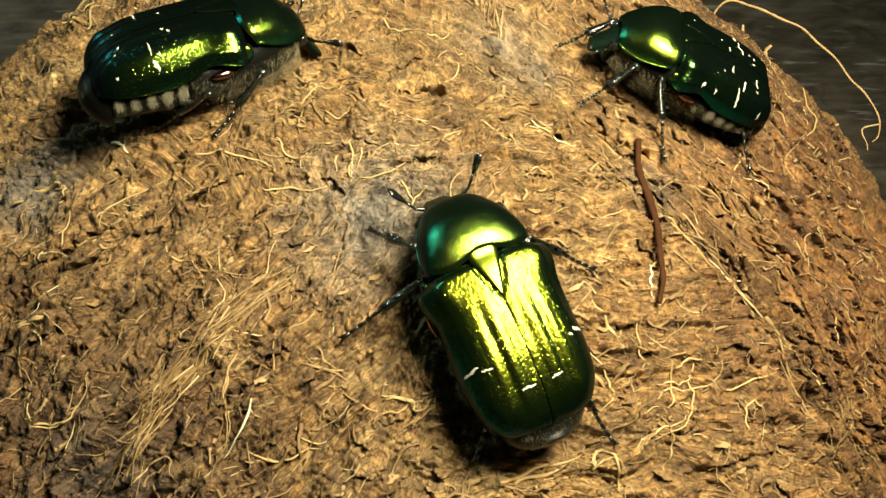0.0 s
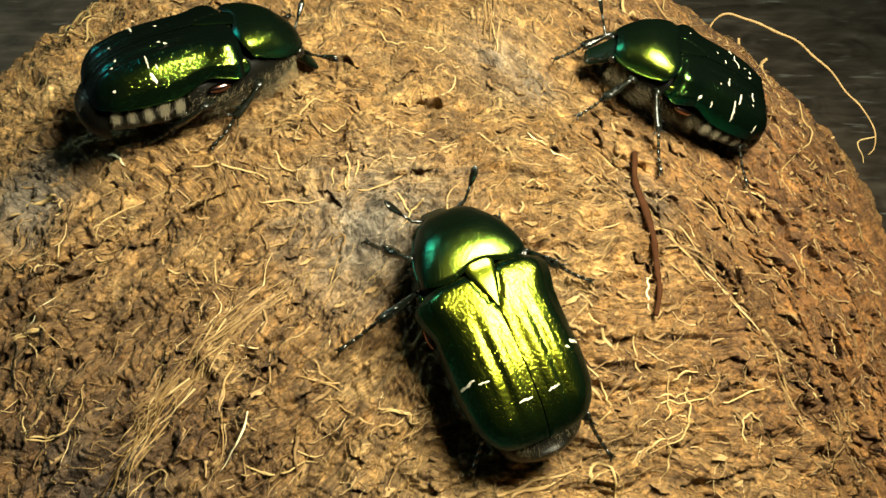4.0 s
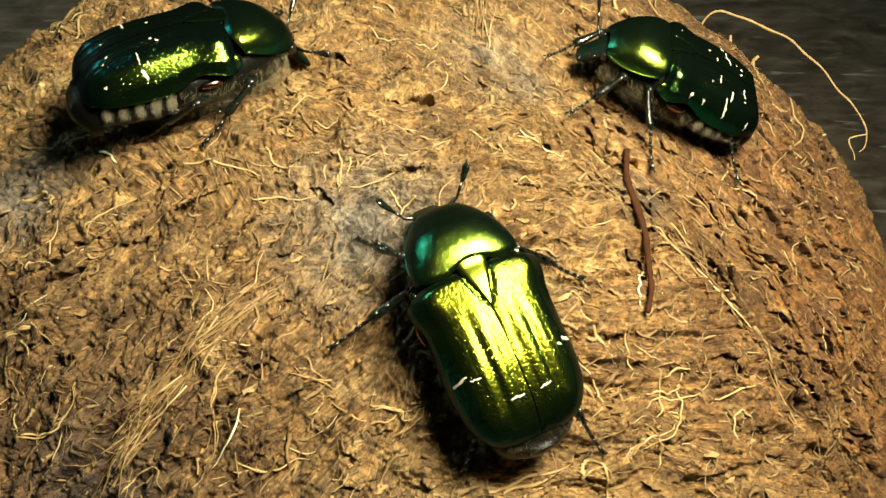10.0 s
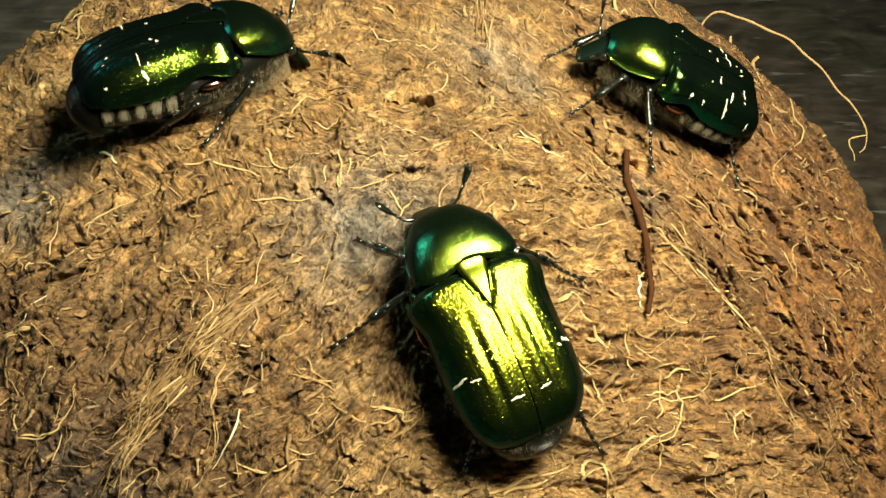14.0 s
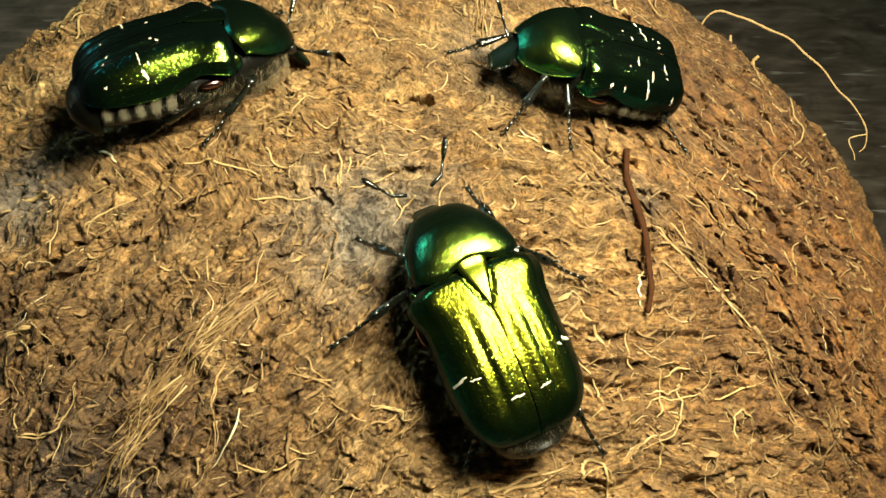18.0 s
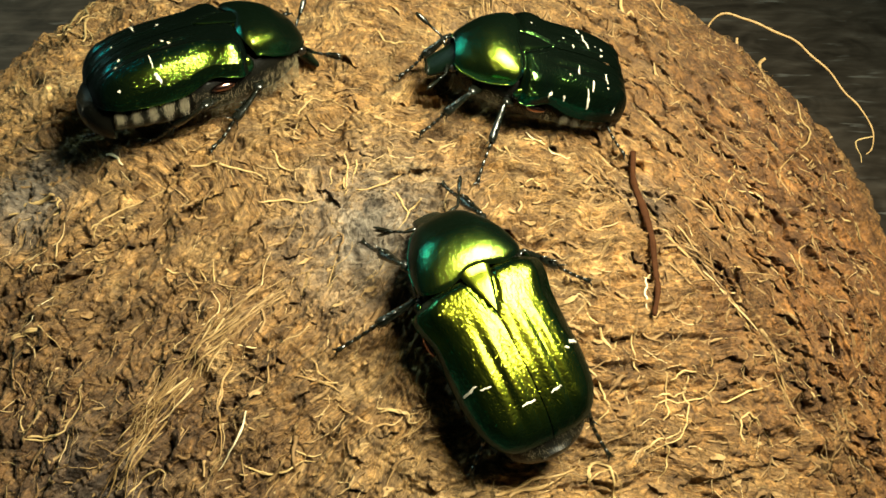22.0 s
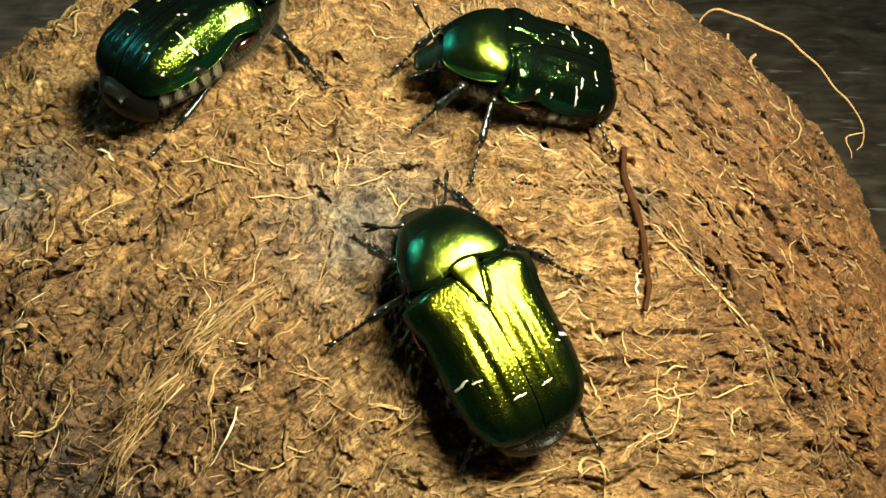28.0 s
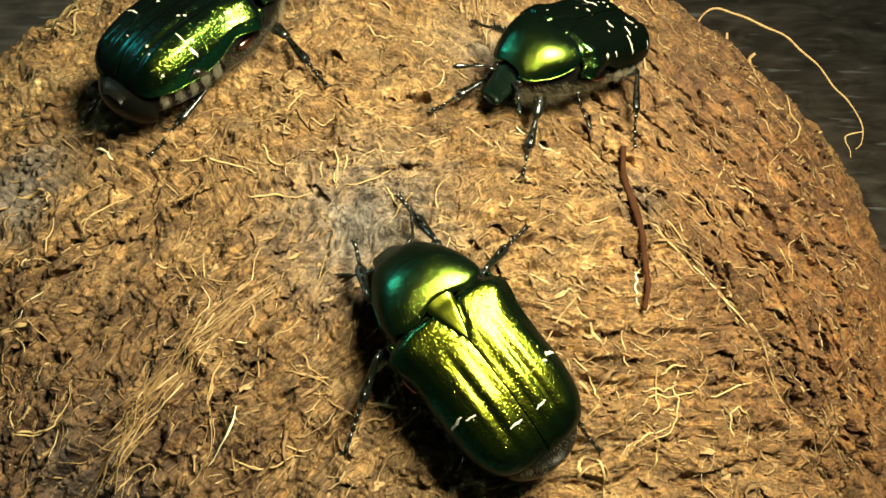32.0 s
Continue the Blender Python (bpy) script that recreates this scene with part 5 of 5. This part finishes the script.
GOLD_PATH = [(0, on_nut(9.99, -23.26, 118.19, -1.78, -2.03, 0.18)), (6, on_nut(9.99, -23.26, 118.19, -1.78, -2.03, 0.18)), (9, on_nut(9.99, -23.26, 118.19, -1.78, -2.03, 0.18)), (11, on_nut(9.99, -23.26, 118.19, -1.78, -2.03, 0.18)), (13, on_nut(9.99, -23.26, 118.19, -1.78, -2.03, 0.18)), (17, on_nut(9.99, -23.26, 118.19, -1.78, -2.03, 0.18)), (18, on_nut(9.99, -23.26, 118.19, -1.78, -2.03, 0.18)), (19, on_nut(9.92, -23.16, 118.08, -0.71, -1.85, 0.19)), (20, on_nut(9.93, -23.26, 119.28, -1.14, -2.08, 0.18)), (21, on_nut(9.96, -23.27, 119.8, -1.16, -2.76, 0.19)), (22, on_nut(10.06, -23.42, 121.38, -1.17, -3.03, 0.19)), (24, on_nut(9.89, -23.39, 122.07, -1.05, -2.18, 0.19)), (25, on_nut(9.91, -23.38, 121.39, -0.9, -2.54, 0.2)), (28, on_nut(9.9, -23.39, 122.22, -1.4, -2, 0.18)), (29, on_nut(9.79, -23.47, 121.73, -0.91, -1.68, 0.18)), (30, on_nut(9.85, -23.58, 122.07, -1.84, -1.84, 0.19)), (30.5, on_nut(9.96, -23.76, 123.74, -1.68, -2.71, 0.16)), (31, on_nut(9.91, -24.26, 124.91, -2.12, -2.71, 0.1)), (31.5, on_nut(9.94, -24.57, 128.16, -4, -3.36, 0.1)), (32, on_nut(9.44, -25.51, 131.19, -5.12, -4.56, 0.05))]
GOLD_LF = [(0, 0.78, -16.98), (30.4, 0.61, -16.99), (31, 0.37, -17.07), (32, 0.88, -17.36)]
GOLD_RF = [(0, 10.33, -14.42), (17.5, 10.33, -14.42), (18.6, 6.18, -12.01), (30.4, 6.71, -12.2), (31, 5.17, -13.25), (32, 3.9, -13.65)]
GOLD_LM = [(0, -1.04, -25.03), (31, -1.04, -25.03), (31.6, 0.36, -32.03), (32, 0.54, -32.25)]
GOLD_RM = [(0, 18.01, -18.39), (30.6, 18.01, -18.39), (31.4, 14.1, -15.01), (32, 13.66, -15.08)]
GOLD_LH = [(0, 9.6, -32.85), (32, 9.62, -33.03)]
GOLD_RH = [(0, 20.86, -30.52), (32, 20.86, -30.52)]
DARK_PATH = [(0, on_nut(-12.35, -3.6, 24.8, -14.2, -9.5, 0.13)), (9, on_nut(-12.35, -3.6, 24.8, -14.2, -9.5, 0.13)), (17, on_nut(-12.35, -3.6, 24.8, -14.2, -9.5, 0.13)), (19, on_nut(-12.35, -3.6, 24.8, -14.2, -9.5, 0.13)), (21.5, on_nut(-12.2, -3.55, 25.3, -13.8, -8.8, 0.13)), (22, on_nut(-12.1, -3.5, 26.5, -14.5, -8.2, 0.1)), (22.5, on_nut(-12.8, -1.35, 41.5, -11, 0.8, 0.1)), (23, on_nut(-12.5, -1.15, 46, -9.8, 1.5, 0.1)), (23.5, on_nut(-11.45, 0.4, 50.6, -5.8, 4.8, 0.08)), (24, on_nut(-11.41, 0.6, 51, -5.4, 5, 0.08)), (28, on_nut(-11.45, 0.55, 50.9, -5.3, 5, 0.08)), (32, on_nut(-11.4, 0.4, 51.2, -5.1, 5.2, 0.08))]
DARK_RF = [(0, -11.14, -8.35), (21.8, -11.14, -8.35), (22.2, -10.95, -9.07), (22.9, -9.9, -7.2), (23.3, -1.67, -3.86), (32, -1.67, -3.86)]
DARK_RM = [(0, -16.65, -6.85), (22.2, -16.65, -6.85), (22.7, -15.23, -9.07), (23, -15.72, -9.74), (32, -15.72, -9.74)]
DARK_RH = [(0, -22.05, -4.52), (22.4, -22.05, -4.52), (23.2, -17.08, -5.61), (32, -17.08, -5.61)]
DARK_LH = [(0, -28.81, 1.91), (22.4, -28.81, 1.91), (23.4, -21.67, -3.81), (32, -21.67, -3.81)]
SPOTTED_PATH = [(0, on_nut(24.9, 0.45, 176.1, 4.9, -3, 0.12)), (9, on_nut(24.9, 0.45, 176.1, 4.9, -3, 0.12)), (14, on_nut(24.9, 0.45, 176.1, 4.9, -3, 0.12)), (17, on_nut(24.9, 0.45, 176.1, 4.9, -3, 0.12)), (17.5, on_nut(22.98, 0.6, 182.8, 3.5, -4, 0.1)), (18, on_nut(17.8, -0.5, 187.9, 5, -6.5, 0.03)), (18.5, on_nut(12.1, -3.1, 190.5, 9, -3.9, 0)), (19, on_nut(11.44, -2.77, 183.55, 12.25, -6.14, 0)), (19.5, on_nut(10.68, -2.17, 179.34, 11.67, -3.71, 0)), (20, on_nut(11.95, -2.66, 189.34, 12.03, -5.76, 0)), (21, on_nut(12.19, -2.54, 188.36, 11.43, -6.29, 0)), (22, on_nut(12.28, -2.45, 187.81, 11.71, -6.2, 0)), (24, on_nut(12.22, -2.44, 186.27, 11.64, -6.98, 0)), (25, on_nut(12.1, -2.27, 184.61, 11.04, -9.64, 0)), (28, on_nut(12.2, -2.4, 186.41, 10.59, -7.77, 0)), (28.5, on_nut(11.97, -1.72, 176.1, 7.5, -12, -0.03)), (29, on_nut(12.5, -0.2, 149, 11, -7, 0)), (29.5, on_nut(12.9, 0.9, 133, 17, -11, 0)), (30, on_nut(13.3, 1.3, 137.1, 17, -13.1, 0)), (30.5, on_nut(13.7, -1, 172.7, 8, -4, 0)), (31, on_nut(13.77, -1.3, 197.4, 10, 1.1, 0)), (31.5, on_nut(15.4, -0.6, 209, 7, 4, 0)), (32, on_nut(16.4, -0.5, 221, 4, 8, -0.05))]
SPOTTED_LF = [(0, 16.65, -4.2), (17.3, 16.65, -4.2), (17.8, 12.23, -6.53), (18.1, 11.12, -7.55), (18.5, 4.85, -9.72), (19.5, 4.85, -9.72), (20, 4.83, -9.1), (22, 4.6, -7.94), (28.4, 4.6, -7.94), (28.9, 3.82, -0.48), (29.5, 3.37, 3.61), (30.1, 3.37, 3.61), (30.5, 6.96, -7.55), (31, 5.69, -8.74), (31.5, 6.12, -9.06), (31.8, 12.95, -12.11), (32, 12.95, -12.35)]
SPOTTED_LM = [(0, 23.7, -7.79), (17.4, 23.7, -7.79), (17.9, 17.92, -8.01), (18.5, 8.86, -11.85), (28.2, 9.19, -12.33), (28.7, 7.87, -10.76), (29.2, 4.1, -5.09), (30, 3.8, -5.23), (30.4, 10.02, -10.57), (31, 9.16, -11.18), (31.5, 13.09, -10.08), (32, 18.78, -5.52)]
SPOTTED_LH = [(0, 32.19, -5.64), (17.5, 32.19, -5.64), (18.4, 20.81, -6.95), (28.6, 20.81, -7.21), (29.2, 13.45, -8.8), (30.1, 13.22, -9), (30.5, 21.53, -7.52), (32, 22.49, -6.38)]
SPOTTED_RF = [(0, 15.1, 1.87), (17.2, 15.1, 1.87), (18.4, 2.71, -2.56), (28.3, 3.15, -1.95), (30.2, 4.15, 3.3), (31, 5.43, -2.81), (31.6, 5.06, -6.63), (32, 5.07, -6.91)]

GOLD_MARKS = {1: [(-3.31, 3.49, 0.87, 0.26, -1.32), (-3.6, 2.72, 0.62, 0.18, -1.69), (-5.47, 0.82, 0.85, 0.2, -1.57)],
              -1: [(-5.44, 1.01, 0.77, 0.2, 1.47), (-3.34, 3.41, 0.62, 0.35, 1.81), (-3.56, 2.8, 0.31, 0.22, 2.06)]}
DARK_MARKS = {1: [(-3.67, 2.15, 0.94, 0.2, -1.49), (-5.47, 0.69, 0.14, 0.14, -1.57), (-2.06, 1.18, 0.26, 0.22, -1.29)],
              -1: [(-3.6, 2.74, 0.88, 0.16, 1.65), (-3.49, 3.65, 0.52, 0.32, 0.98), (-2.35, 1.19, 0.2, 0.2, 0.85), (-1.99, 1.5, 0.2, 0.2, 0.78), (-5.51, 1.35, 0.16, 0.16, 2.41), (-5.88, 1.91, 0.14, 0.14, 2.2), (-6.17, 3.31, 0.18, 0.18, 0.57), (-3.12, 3.26, 0.2, 0.2, 1.57)]}
SPOTTED_MARKS = {1: [(-3.12, 3.53, 0.96, 0.26, -1.09), (-3.34, 2.75, 0.88, 0.22, -1.57), (-1.99, 1.74, 0.87, 0.2, 1.49), (-4.7, 1.74, 0.91, 0.2, 1.65), (-4.77, 2.53, 0.15, 0.15, 2.61), (-5.84, 3.55, 0.23, 0.18, -1.57), (0.25, 3.84, 0.37, 0.3, -2.47), (-1.03, 3.77, 0.22, 0.22, -1.08), (-1.14, 2.35, 0.15, 0.15, 1.57)],
                 -1: [(-1.8, 0.59, 0.36, 0.2, -1.57), (-3.05, 1.42, 1.36, 0.22, -1.9), (-2.57, 2.47, 0.58, 0.25, -1.7), (-4.52, 0.53, 0.38, 0.22, -0.69), (-0.92, 1.13, 0.14, 0.14, 0.0), (1.72, 2.07, 0.14, 0.14, -1.57), (-3.97, 1.23, 0.14, 0.14, -3.12), (-4.55, 1.09, 0.18, 0.18, -2.27)]}
gold = beetle("gold", "golden-green metallic rose chafer with few white flecks on brown coconut", 1.085, GOLD_PATH, {"LF": GOLD_LF, "RF": GOLD_RF, "LM": GOLD_LM, "RM": GOLD_RM, "LH": GOLD_LH, "RH": GOLD_RH}, GOLD_MARKS, ((0.3, 0.6), (0.9, 0.25)), (M_ELYTRON_GOLD, M_PRONOTUM, M_PLATE_GOLD))
dark = beetle("darker", "dark teal-green rose chafer with hairy side on brown coconut", 1.075, DARK_PATH, {"RF": DARK_RF, "RM": DARK_RM, "RH": DARK_RH, "LH": DARK_LH}, DARK_MARKS, ((0.8, 0.1), (-0.3, 0.35)), (M_ELYTRON_TEAL, M_PRONOTUM, M_PLATE_DARK))
spotted = beetle("spotted_one", "dark green rose chafer with many white flecks on brown coconut", 0.952, SPOTTED_PATH, {"LF": SPOTTED_LF, "LM": SPOTTED_LM, "LH": SPOTTED_LH, "RF": SPOTTED_RF}, SPOTTED_MARKS, ((0.2, 0.2), (1.2, 0.1)), (M_ELYTRON_DARK, M_PRONOTUM, M_PLATE_DARK))

twig = fibre_along("twig", [(21.7, -6.2, 1.3), (21.3, -9.1, 1.3), (21.7, -11.5, 1.3), (22.4, -13.5, 1.3), (23.1, -15.6, 1.3), (23.4, -17.7, 1.3), (23.5, -19.7, 1.3)], 0.36, M_STICK, "thin dark brown bark twig lying on the coconut husk", None, 0.3, 9)
tagged(twig, category="twig")


def fold(made, rows):
    """Swing a beetle's antennae about their roots: rows of seconds, degrees down, degrees outward."""
    for feeler, side in made[5]:
        root = Vector((7.6, side * 0.95, 2.9)) * (MM * made[2])
        walk(feeler, [(t, Matrix.Translation(root) @ Matrix.Rotation(radians(down), 4, "Y") @ Matrix.Rotation(radians(side * out), 4, "Z") @ Matrix.Translation(-root)) for t, down, out in rows])


def motions():
    fold(gold, [(0, 0, 0), (8, 0, 0), (9, 6, 4), (12, 0, -6), (14, 5, 5), (17.5, 0, 0), (18.6, 85, 10), (25, 80, 10), (32, 85, 10)])
    fold(spotted, [(0, 30, 10), (3, 25, 5), (6, 0, 0), (9, 5, 0), (14, 0, 8), (17, 0, 0), (18.5, 20, 0), (20, 55, 10), (25, 40, 5), (28, 25, 0), (30, 10, 0), (31, 20, 10), (32, 70, 10)])
    fold(dark, [(0, 0, 0), (6, 4, 4), (13, 0, 0), (21.5, 3, 0), (23, 12, 5), (32, 10, 0)])
    crawl(gold)
    crawl(dark)
    crawl(spotted)


motions()
